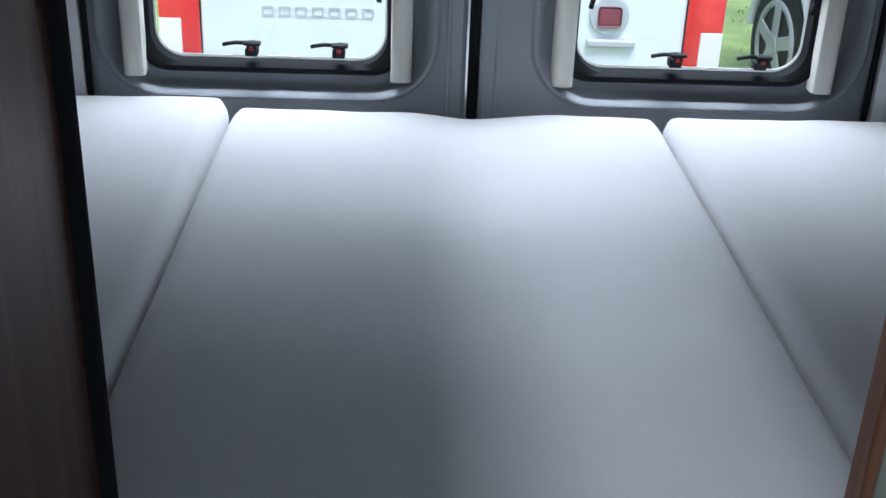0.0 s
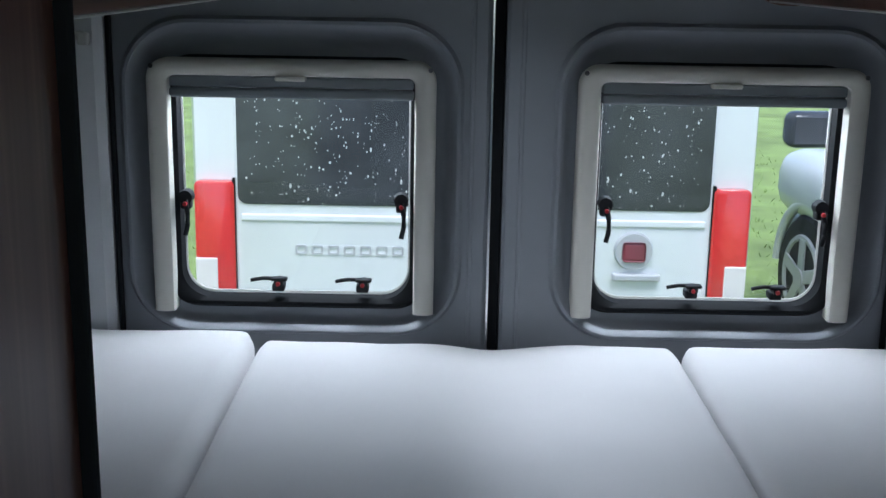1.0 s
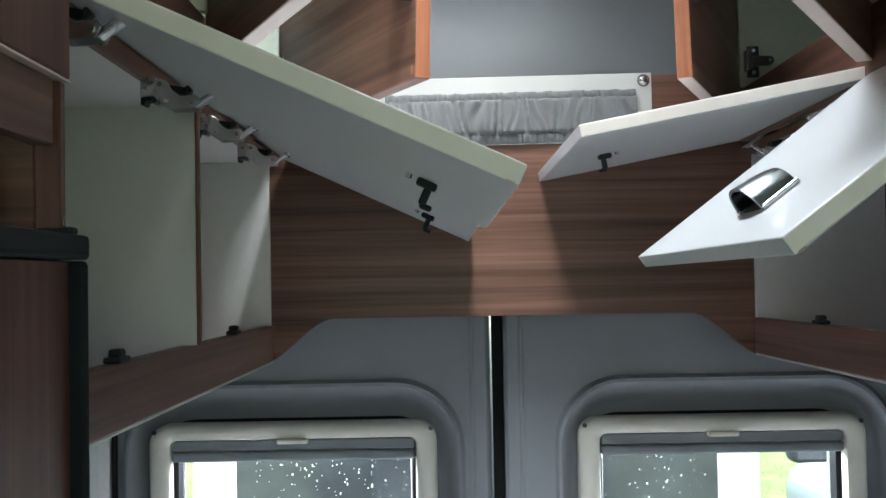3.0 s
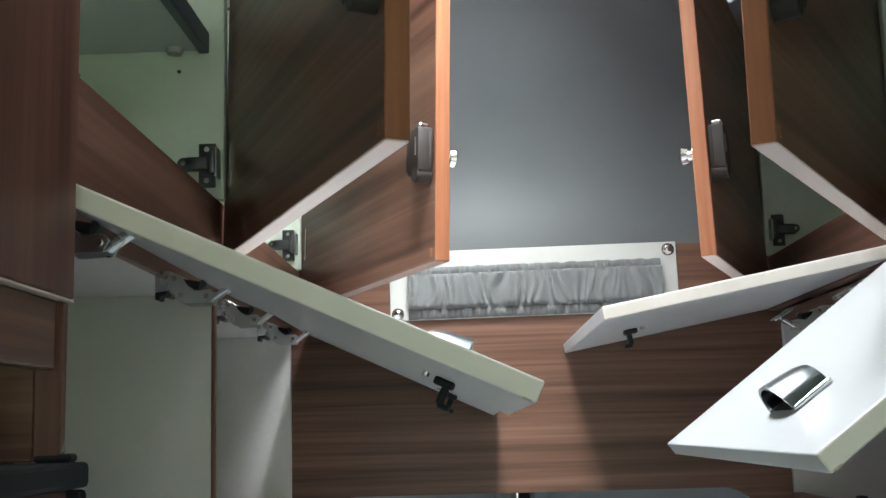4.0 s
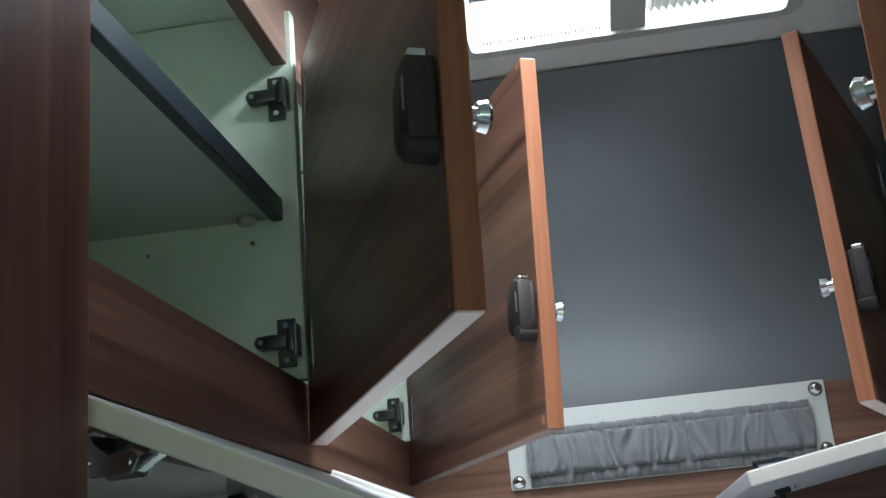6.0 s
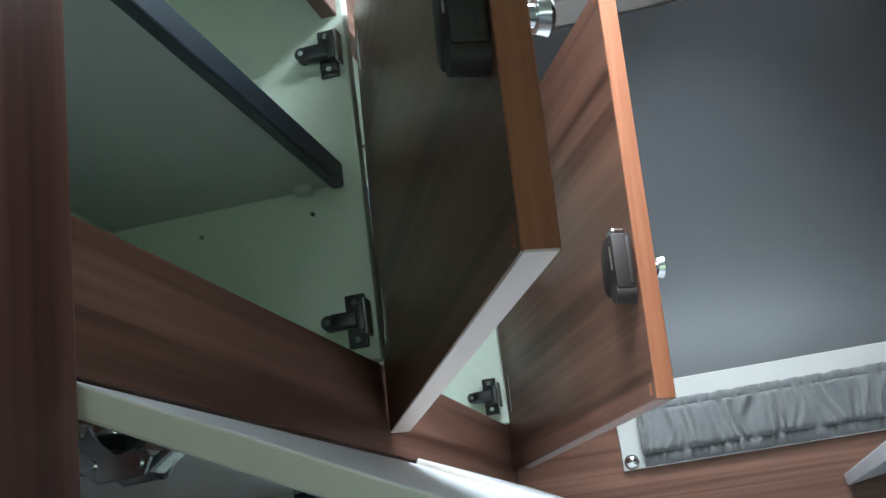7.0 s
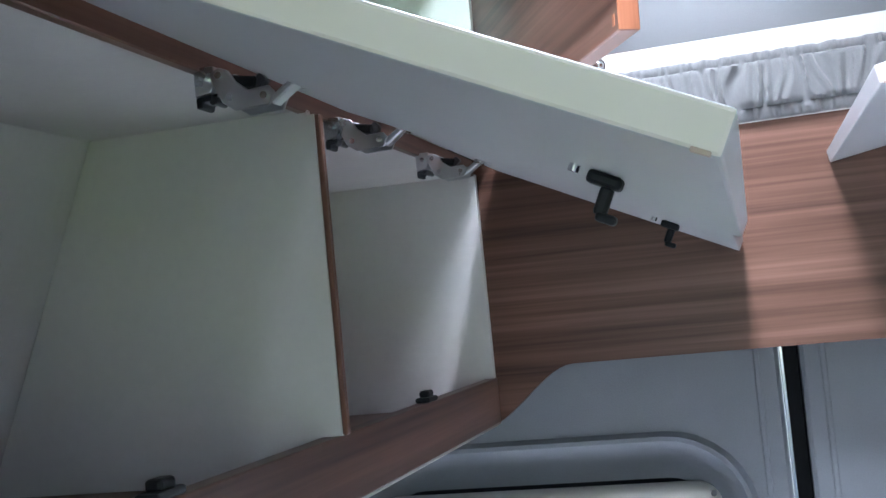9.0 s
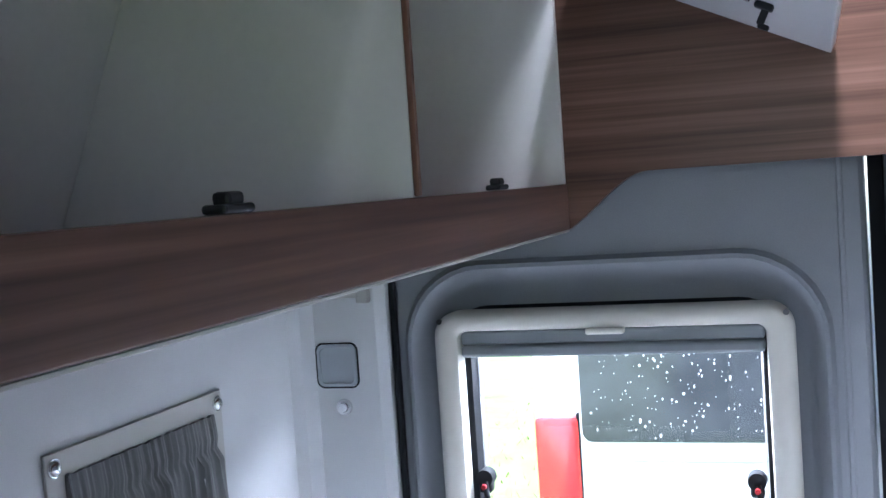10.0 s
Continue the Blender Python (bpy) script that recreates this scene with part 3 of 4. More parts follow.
def upper_cabinet(s, doors):
    cab = thing("wall_cabinet", "walnut laminate upper wall cabinet with two open doors", "cabinet", "upper wall cabinets")
    X = s * 0.362
    back = s * 0.605
    part("front_rail", box((X, 0.60, 1.622), (X + s * 0.016, 1.716, 1.702), 0.001, 1), M_WOOD_H, cab)
    part("top_rail", box((X, 0.60, 2.036), (X + s * 0.016, 1.62, 2.196), 0.001, 1), M_WOOD_H, cab)
    part("bottom", box((X + s * 0.0165, 0.60, 1.640), (back, 1.716, 1.656), 0.001, 1), M_INNER, cab, "pale laminate board")
    part("top", box((X + s * 0.0165, 0.60, 2.10), (back, 1.60, 2.115), 0.001, 1), M_INNER, cab, "pale laminate board")
    part("back", box((back, 0.60, 1.62), (back + s * 0.012, 1.725, 2.12), 0.001, 1), M_INNER, cab, "pale laminate back board")
    for y in (0.604, 1.125, 1.672):
        deep = 1.672 < y + 0.01
        if deep:
            bm = extrude_outline([(y, 1.703), (y + 0.016, 1.703), (y + 0.016, 1.86), (y - 0.05, 2.098), (y - 0.066, 2.098), (y, 1.86)], 0, X - s * 0.006, back - s * 0.001)
            part("end_panel", bm, M_INNER, cab, "pale laminate end panel")
        else:
            part("partition", box((X - s * 0.006, y, 1.703), (back - s * 0.001, y + 0.016, 2.098), 0.001, 1), M_INNER, cab, "pale laminate partition")
    for y0, y1 in ((0.622, 1.124), (1.143, 1.664)):
        shelf = part("shelf", box((X + s * 0.022, y0, 1.868), (back - s * 0.001, y1, 1.884), 0.001, 1), M_SHELF, cab, "grey shelf board")
        part("trim", box((X + s * 0.010, y0, 1.864), (X + s * 0.0215, y1, 1.888), 0.002), M_DARKEDGE, shelf, "dark edge trim")
        bm = bmesh.new()
        add_cyl(bm, 0.008, 0.010, 0.006, pose(X + s * 0.045, y1 - 0.012, 1.864), 14)
        part("shelf_pin", bm, M_FRAME, cab, "white plastic shelf support", smooth=40)
        for dx in (0.043, 0.153):
            bm = bmesh.new()
            add_cyl(bm, 0.0021, 0.0021, 0.0015, pose(X + s * dx, y1 - 0.0002, 1.845, 90), 10)
            part("plug", bm, M_DARKEDGE if dx < 0.1 else M_GREYP, cab)
        for z in (1.739, 1.997):
            cup_hinge(cab, s, y1 + 0.0005, z)
    for y, angle, length, lean in doors:
        # pale underside paints light bounced off the flap; far left door stays plain wood
        cabinet_door(cab, s, y, angle, length, lean, "walnut laminate door standing open", M_WOOD_H if s < 0 and y > 1.5 else M_EDGE3)
    return cab


upper_cabinet(-1, ((1.122, 23.6, 0.507, 1.4), (1.664, 25.3, 0.508, 1.9)))
upper_cabinet(1, ((1.128, 28.9, 0.487, 0.0), (1.660, 21.3, 0.457, 1.4)))


# ---- lower wall cabinets ----
def bar(bm, a, b, w, t):
    """Flat link between two points in the x-z plane at one y."""
    a, b = Vector(a), Vector(b)
    d = b - a
    ang = math.degrees(math.atan2(-d.z, d.x))
    add_box(bm, (-w / 2, -t / 2, -w / 2), (d.length + w / 2, t / 2, w / 2), 0.0012, 1, Matrix.Translation(a) @ pose(0, 0, 0, 0, ang, 0))


def flap_hinge(parent, s, y):
    """Folding stay between the cabinet's top and the flap: bracket, cranked side plates, links and rivets."""
    def fold(x, z):
        return s * (0.316 + (x - 0.316) * 0.78), 1.6035 + (z - 1.6025) * 0.88

    def plate(outline, y0, y1):
        bm = extrude_outline([fold(x, z) for x, z in outline], 1, y + y0, y + y1)
        bmesh.ops.recalc_face_normals(bm, faces=bm.faces)
        bmesh.ops.bevel(bm, geom=list(bm.edges), offset=0.0006, segments=1, profile=0.5, affect="EDGES")
        return bm
    ob = part("flap_hinge", plate([(0.404, 1.6025), (0.386, 1.6025), (0.385, 1.592), (0.390, 1.583), (0.404, 1.581)], -0.010, 0.010), M_STEEL, parent, "folding metal flap hinge")
    part("bracket_foot", plate([(0.404, 1.5808), (0.390, 1.5822), (0.391, 1.578), (0.398, 1.577), (0.399, 1.573), (0.404, 1.573)], -0.009, 0.009), M_BLACK, ob, "black plastic foot")
    for y0 in (-0.0125, 0.0100):
        part("side_plate", plate([(0.388, 1.597), (0.380, 1.600), (0.372, 1.597), (0.366, 1.588), (0.356, 1.581), (0.338, 1.582), (0.333, 1.577), (0.338, 1.568), (0.368, 1.567), (0.379, 1.574), (0.385, 1.586)], y0, y0 + 0.0025), M_STEEL, ob)
    for a, c, w, t, m in (((0.381, 1.592), (0.356, 1.588), 0.007, 0.014, M_BLACK), ((0.365, 1.577), (0.350, 1.589), 0.007, 0.010, M_GUN),
                          ((0.338, 1.573), (0.316, 1.586), 0.005, 0.013, M_STEEL), ((0.334, 1.598), (0.306, 1.583), 0.004, 0.024, M_STEEL)):
        bm = bmesh.new()
        (ax, az), (bx, bz) = fold(*a), fold(*c)
        bar(bm, (ax, y, az), (bx, y, bz), w, t)
        part("link", bm, m, ob)
    for px, pz in ((0.380, 1.594), (0.372, 1.577), (0.342, 1.575), (0.319, 1.584), (0.394, 1.594)):
        bm = bmesh.new()
        ax, az = fold(px, pz)
        add_cyl(bm, 0.0024, 0.0024, 0.028, pose(ax, y, az, 90), 10)
        part("rivet", bm, M_CHROME, ob, smooth=40)
    bm = bmesh.new()
    add_cyl(bm, 0.003, 0.003, 0.016, pose(fold(0.389, 1.578)[0], y, fold(0.389, 1.578)[1], 90), 10)
    part("screw", bm, M_GUN, ob, smooth=40)


def pull(parent, s, y, x):
    """Bowed chrome pull: an arched hood that bridges along the flap, its mouth towards the flap's free edge."""
    w, l, h, t, nu, nv = 0.036, 0.072, 0.024, 0.0028, 24, 6
    bm = bmesh.new()
    grid = {}
    for k in (0, 1):
        for j in range(nv + 1):
            v = j / nv
            for i in range(nu + 1):
                a = math.pi * i / nu
                span = (l / 2 - t * k) * (0.80 + 0.20 * v ** 0.7)
                rise = (h - t * k) * (0.72 + 0.28 * v ** 0.6)
                grid[k, i, j] = bm.verts.new((-s * (x + (v - 0.5) * w), y - math.cos(a) * span, 0.0130 + math.sin(a) ** 0.9 * rise))
    for i in range(nu):
        for j in range(nv):
            bm.faces.new((grid[0, i, j], grid[0, i + 1, j], grid[0, i + 1, j + 1], grid[0, i, j + 1]))
            bm.faces.new((grid[1, i, j], grid[1, i, j + 1], grid[1, i + 1, j + 1], grid[1, i + 1, j]))
        for j in (0, nv):
            bm.faces.new((grid[0, i, j], grid[1, i, j], grid[1, i + 1, j], grid[0, i + 1, j]))
    for i in (0, nu):
        for j in range(nv):
            bm.faces.new((grid[0, i, j], grid[0, i, j + 1], grid[1, i, j + 1], grid[1, i, j]))
    handle = part("pull", bm, M_SATIN, parent, "bowed chrome pull", smooth=50)
    for e in (-1, 1):
        part("foot", box((-s * (x - w / 2), y + e * (l / 2 - 0.004), 0.0127), (-s * (x + w / 2), y + e * (l / 2 + 0.004), 0.0170), 0.0018), M_CHROME, handle)
    part("base_plate", box((-s * (x - w / 2 + 0.002), y - l / 2 + 0.008, 0.0128), (-s * (x + w / 2 - 0.002), y + l / 2 - 0.008, 0.0143), 0.0005, 1), M_BLACK, handle)


def flap(parent, s, y0, y1, angle, length, latch_y, root_z):
    root = 0.036 if s < 0 else 0.006
    bm = box((-s * root, y0, -0.0020), (-s * length, y1, 0.0125), 0.0015, 2)
    for f in bm.faces:
        f.normal_update()
        f.material_index = 0 if abs(f.normal.z) > 0.7 else 1 if abs(f.normal.y) > 0.5 else 0
    ob = part("flap", bm, [M_WHITE, M_CREAM], parent, "white gloss flap with cream edges, raised open", pose(s * 0.386, 0, root_z, 0, -s * angle, 0))
    pull(ob, s, latch_y, length - (0.074 if s < 0 else 0.062))
    hook = bmesh.new()
    add_box(hook, (-s * (length - 0.074), latch_y - 0.007, -0.009), (-s * (length - 0.056), latch_y + 0.007, -0.0022), 0.002)
    add_box(hook, (-s * (length - 0.066), latch_y - 0.004, -0.023), (-s * (length - 0.059), latch_y + 0.004, -0.008), 0.002)
    add_box(hook, (-s * (length - 0.064), latch_y - 0.005, -0.026), (-s * (length - 0.053), latch_y + 0.005, -0.021), 0.002)
    part("hook", hook, M_BLACK, ob, "black plastic latch hook")
    bm = bmesh.new()
    add_cyl(bm, 0.003, 0.003, 0.004, pose(-s * (length - 0.082), latch_y, -0.0040), 12)
    part("stud", bm, M_CHROME, ob, smooth=40)
    part("edge_mark", box((-s * (length - 0.009), y0 - 0.0006, -0.0024), (-s * (length - 0.003), y0 + 0.002, -0.0008), 0.0003, 1), M_EDGE3, ob)
    return ob


def lower_cabinet(s, front, flaps):
    cab = thing("wall_cabinet", "white lower wall cabinet with raised flaps and walnut shelf", "cabinet", "lower wall cabinets")
    X = s * front
    top_x, low_x = s * 0.575, s * 0.695
    part("fascia", box((X, 0.60, 1.2895), (X + s * 0.016, 1.724, 1.345), 0.0015), M_WOOD_H, cab)
    part("edge_band", box((X + s * 0.001, 0.60, 1.2868), (X + s * 0.015, 1.724, 1.2893), 0.0005, 1), M_FRAME, cab, "pale edge line")
    part("bottom", box((X + s * 0.0165, 0.60, 1.296), (low_x, 1.724, 1.312), 0.001, 1), M_WOOD_H, cab)
    part("top", box((X + s * 0.0105, 0.60, 1.604), (s * 0.60, 1.722, 1.6195), 0.001, 1), M_LOWER, cab, "pale laminate board")
    part("top_front", box((X + s * 0.002, 0.60, 1.601), (X + s * 0.010, 1.711, 1.6215), 0.001, 1), M_WOOD_H, cab)
    bm = extrude_outline([(low_x, 1.3125), (low_x + s * 0.012, 1.3125), (top_x + s * 0.012, 1.6035), (top_x, 1.6035)], 1, 0.60, 1.724)
    part("back", bm, M_LOWER, cab, "pale laminate back board")
    for y, t, nm in ((0.604, 0.012, "partition"), (1.146, 0.008, "partition"), (1.712, 0.012, "end_panel")):
        bm = extrude_outline([(X - s * 0.004, 1.3455), (X + s * 0.0165, 1.3455), (X + s * 0.0165, 1.3125), (low_x - s * 0.001, 1.3125), (top_x - s * 0.001, 1.6035), (X + s * 0.002, 1.6035), (X + s * 0.002, 1.599), (X - s * 0.004, 1.599)], 1, y, y + t)
        if nm == "end_panel":
            bm = extrude_outline([(X + s * 0.002, 1.3455), (X + s * 0.0165, 1.3455), (X + s * 0.0165, 1.3125), (low_x - s * 0.001, 1.3125), (top_x - s * 0.001, 1.6035), (X + s * 0.002, 1.6035)], 1, y, y + t)
        p = part(nm, bm, M_LOWER, cab, "pale laminate panel")
        if nm == "partition":
            part("edge_band", box((X - s * 0.0085, y, 1.346), (X - s * 0.0042, y + t, 1.599), 0.001, 1), M_EDGE2, p, "brown edge band")
    for y in (0.882, 1.422):
        bm = bmesh.new()
        add_box(bm, (X - s * 0.001, y - 0.017, 1.3453), (X + s * 0.014, y + 0.017, 1.3505), 0.002)
        add_box(bm, (X + s * 0.001, y - 0.009, 1.3495), (X + s * 0.012, y + 0.009, 1.3570), 0.0025)
        part("strike", bm, M_BLACK, cab, "black plastic latch strike")
        bm = bmesh.new()
        add_cyl(bm, 0.012, 0.013, 0.004, pose(s * 0.62, y - 0.2, 1.36, 0, 60), 16)
        part("cover_cap", bm, M_FRAME, cab)
    for y in (0.672, 0.975, 1.205, 1.475):
        flap_hinge(cab, s, y)
    for y0, y1, angle, length, ly, rz in flaps:
        flap(cab, s, y0, y1, angle, length, ly, rz)
    return cab


lower_cabinet(-1, 0.378, ((0.618, 1.168, 24.5, 0.3600, 0.872, 1.618), (1.174, 1.722, 25.0, 0.3535, 1.445, 1.624)))
lower_cabinet(1, 0.382, ((0.627, 1.160, 37.3, 0.344, 0.825, 1.631), (1.170, 1.722, 10.6, 0.345, 1.445, 1.631)))


# ---- pockets with gathered fabric ----
def pocket(w, h, label, at, screws, folds=26, deep=0.015):
    ob = thing("wall_pocket", label, "wall pocket", "gathered wall pockets", at)
    part("backing", box((-w / 2, 0, 0), (w / 2, 0.004, h), 0.001, 1), M_FRAME, ob, "white plastic frame")
    x0, x1, z0, z1 = -w / 2 + 0.029, w / 2 - 0.026, 0.001, h - 0.026
    nx, nz = 240, 22
    bm = bmesh.new()
    rows = []
    for k in range(nz + 1):
        v = k / nz
        row = []
        for i in range(nx + 1):
            u = i / nx
            x = x0 + (x1 - x0) * u
            puff = 0.008 * math.sin(math.pi * min(1, v * 1.02)) ** 0.6
            slant = 1.6 * noise.noise(Vector((u * 9, v * 1.2, 5))) + (v - 0.5) * 2.2 * noise.noise(Vector((u * 6, 3.1, 8)))
            fold = noise.noise(Vector((u * folds + slant, v * 0.5, 2)))
            wave = 0.55 - 1.3 * abs(fold) + 0.35 * noise.noise(Vector((u * folds * 2.3 + 2 * slant, v * 1.4, 7)))
            middle = 0.20 < v < 0.84
            gather = 0.30 * noise.noise(Vector((u * folds * 3.2, v * 1.5, 3)))
            y = -0.004 - puff - deep * (wave if middle else gather)
            if 0.17 < v < 0.22 or 0.82 < v < 0.87:
                y += 0.003
            z = z0 + (z1 - z0) * v + 0.002 * noise.noise(Vector((u * 30, v * 3, 9))) * (1 if v > 0.9 else 0.3)
            row.append(bm.verts.new((x, min(y, -0.0015), z)))
        rows.append(row)
    for a, b in zip(rows, rows[1:]):
        for i in range(nx):
            bm.faces.new((a[i], a[i + 1], b[i + 1], b[i]))
    edge = rows[0] + [r[-1] for r in rows[1:]] + rows[-1][-2::-1] + [r[0] for r in rows[-2:0:-1]]
    low = [bm.verts.new((v.co.x, 0.0, v.co.z)) for v in edge]
    for i in range(len(edge)):
        j = (i + 1) % len(edge)
        bm.faces.new((edge[i], low[i], low[j], edge[j]))
    part("fabric", bm, M_NET, ob, "grey gathered elastic fabric", smooth=70)
    for sx, sz in screws:
        bm = bmesh.new()
        add_cyl(bm, 0.0098, 0.0098, 0.002, pose(sx, -0.001, sz, 90), 20)
        r = bmesh.ops.create_uvsphere(bm, u_segments=16, v_segments=8, radius=0.0085, matrix=pose(sx, -0.002, sz, 90))
        for v in r["verts"]:
            v.co.y = -0.002 + (v.co.y + 0.002) * 0.6
        part("cap_screw", bm, M_CHROME, ob, "chrome cap screw", smooth=40)
    return ob


pocket(0.452, 0.1085, "grey gathered fabric pocket in white frame on wooden panel", pose(0.003, REAR_Y - 0.0042, 1.6255, 0, -0.6, 0),
       ((-0.214, 0.010), (0.213, 0.096), (-0.214, 0.096), (0.214, 0.012)))
pocket(0.345, 0.32, "grey gathered fabric pocket in white frame on side wall", pose(-0.8055, 1.425, 0.80, 0, 0, 90),
       ((-0.160, 0.305), (0.160, 0.305), (-0.160, 0.012), (0.160, 0.012)), 18, 0.010)

# vent and button on the rear pillar
ob = thing("wall_vent", "light grey square vent cover on the rear pillar", "vent cover", "", pose(-0.752, 1.84, 1.108))
part("cover", loft([ring((0, 0, 0.060, 0.060, 0.010), 0), ring((0, 0, 0.060, 0.060, 0.010), -0.003), ring((0, 0, 0.052, 0.052, 0.008), -0.004), ring((0, 0, 0.050, 0.050, 0.008), -0.001)], cap_first=True, cap_last=True), M_VENT, ob)
part("gap", loft([ring((0, 0, 0.066, 0.066, 0.012), -0.0002), ring((0, 0, 0.066, 0.066, 0.012), -0.001), ring((0, 0, 0.061, 0.061, 0.010), -0.001), ring((0, 0, 0.061, 0.061, 0.010), -0.0002)], closed=True), M_RUBBER, ob)
ob = thing("push_button", "round chrome button on the rear pillar", "button", "", pose(-0.745, 1.84, 1.048))
bm = bmesh.new()
add_cyl(bm, 0.012, 0.011, 0.005, pose(0, -0.0025, 0, 90))
add_cyl(bm, 0.008, 0.006, 0.005, pose(0, -0.006, 0, 90))
part("cap", bm, M_CHROME, ob, smooth=40)
ob = thing("strap_clip", "small white plastic clip at the top of the rear pillar", "clip", "", pose(-0.700, 1.838, 1.205))
bm = bmesh.new()
add_box(bm, (-0.06, -0.012, 0.0), (0.0, 0.0, 0.014), 0.003)
add_box(bm, (-0.010, -0.016, -0.008), (0.008, 0.0, 0.012), 0.003)
part("body", bm, M_FRAME, ob)

# ---- tall unit on the left and side panel on the right ----
unit = thing("tall_unit", "walnut laminate tall unit with dark trim and open niche", "cabinet unit")
part("lower_panel", box((-0.352, 0.30, 0.0), (-0.3325, 0.600, 1.4248), 0.001, 1), M_WOOD_V_SHADE, unit)
part("far_panel", box((-0.80, 0.590, 0.0), (-0.3525, 0.600, 1.4248), 0.001, 1), M_WOOD_V_SHADE, unit)
part("side_trim", box((-0.352, 0.6005, 0.0), (-0.3230, 0.609, 1.4248), 0.003), M_RUBBER, unit, "dark blue-black edge trim")
part("top_trim", box((-0.56, 0.30, 1.4255), (-0.3230, 0.612, 1.4405), 0.003), M_RUBBER, unit, "dark blue-black edge trim")
part("post", box((-0.352, 0.5965, 1.441), (-0.336, 0.606, 1.5338), 0.001, 1), M_WOOD_V_SHADE, unit)
part("niche_end", box((-0.56, 0.598, 1.441), (-0.3525, 0.606, 1.5338), 0.001, 1), M_WOOD_H, unit)
part("niche_back", box((-0.572, 0.30, 1.441), (-0.5605, 0.606, 1.5338), 0.001, 1), M_WOOD_H, unit)
part("niche_header", box((-0.352, 0.30, 1.494), (-0.3385, 0.5925, 1.5338), 0.001, 1), M_WOOD_H, unit)
# thin pale strip painting the highlight on the upper panel's bottom edge
part("edge_band", box((-0.352, 0.30, 1.5342), (-0.3335, 0.6085, 1.5358), 0.0004, 1), M_EDGE3, unit, "pale edge line")
part("upper_panel", box((-0.352, 0.30, 1.536), (-0.3335, 0.6085, 2.19), 0.0015), M_WOOD_V_SHADE, unit)
part("upper_end", box((-0.80, 0.5905, 1.536), (-0.3525, 0.5985, 2.19), 0.0015), M_WOOD_V_SHADE, unit)
hose = thing("ribbed_hose", "black ribbed hose lying in the niche", "hose")
bm = bmesh.new()
for i in range(10):
    add_cyl(bm, 0.022, 0.022, 0.003, pose(-0.392, 0.566, 1.4435 + 0.0035 + i * 0.0048), 18)
    add_cyl(bm, 0.0185, 0.0185, 0.0018, pose(-0.392, 0.566, 1.4435 + 0.0059 + i * 0.0048), 18)
part("rib", bm, M_BLACK, hose)
ob = thing("catch_knob", "small black catch with a bright tip on the trim", "catch", "", pose(-0.3405, 0.603, 1.4405))
bm = bmesh.new()
add_box(bm, (-0.011, -0.007, 0.0), (0.011, 0.007, 0.005), 0.002)
part("body", bm, M_BLACK, ob)
bm = bmesh.new()
add_cyl(bm, 0.003, 0.002, 0.006, pose(0.003, 0, 0.009), 10)
part("tip", bm, M_CHROME, ob)
ob = thing("side_panel", "beige cabinet end with a walnut edge beside the bed", "cabinet unit")
part("panel", box((0.188, 0.585, 0.0), (0.80, 0.605, 1.16), 0.001, 1), M_PALEGREEN, ob)
part("edge_band", box((0.178, 0.583, 0.0), (0.1875, 0.607, 1.16), 0.002), M_EDGE, ob, "brown edge band")

# ---- roof window ----
rw = thing("roof_window", "white framed roof window with a half-drawn pleated blind", "roof window")
part("frame", loft([flat_ring((SKY_X, SKY_Y, 0.465, 0.855, 0.03), CEIL_Z - 0.0005), flat_ring((SKY_X, SKY_Y, 0.46, 0.850, 0.03), CEIL_Z - 0.010), flat_ring((SKY_X, SKY_Y, 0.416, 0.806, 0.012), CEIL_Z - 0.012),
                    flat_ring((SKY_X, SKY_Y, 0.410, 0.800, 0.012), CEIL_Z + 0.04), flat_ring((SKY_X, SKY_Y, 0.426, 0.816, 0.012), CEIL_Z + 0.04), flat_ring((SKY_X, SKY_Y, 0.426, 0.816, 0.012), CEIL_Z - 0.0005)], closed=True), M_FRAME, rw, smooth=40)
part("divider", box((-0.011, SKY_Y - 0.398, CEIL_Z - 0.011), (0.036, SKY_Y + 0.398, CEIL_Z + 0.02), 0.003), M_FRAME, rw)
bm = bmesh.new()
n = 34
vs = []
for i in range(n + 1):
    x = 0.040 + (0.210 - 0.040) * i / n
    z = CEIL_Z + (0.002 if i % 2 else 0.010)
    vs.append([bm.verts.new((x, SKY_Y - 0.396, z)), bm.verts.new((x, SKY_Y + 0.384, z))])
for a, b in zip(vs, vs[1:]):
    bm.faces.new((a[0], b[0], b[1], a[1]))
part("pleated_blind", bm, M_PLEAT, rw, "pale pleated blind")
for i in range(36):
    part("blind_tooth", box((-0.186 + i * 0.0046, SKY_Y + 0.388, CEIL_Z - 0.004), (-0.1838 + i * 0.0046, SKY_Y + 0.398, CEIL_Z + 0.002), 0), M_FRAME, rw)
pane = part("pane", box((SKY_X - 0.203, SKY_Y - 0.398, CEIL_Z + 0.042), (SKY_X + 0.203, SKY_Y + 0.398, CEIL_Z + 0.046), 0), M_GLASS, rw, "clear acrylic pane")
pane.visible_shadow = False

# ---- outside ----
GROUND = -0.55
bm = bmesh.new()
bmesh.ops.create_grid(bm, x_segments=2, y_segments=2, size=400, matrix=pose(0, 0, GROUND))
structure("ground", bm, M_GRASS, "short green grass field", "ground")


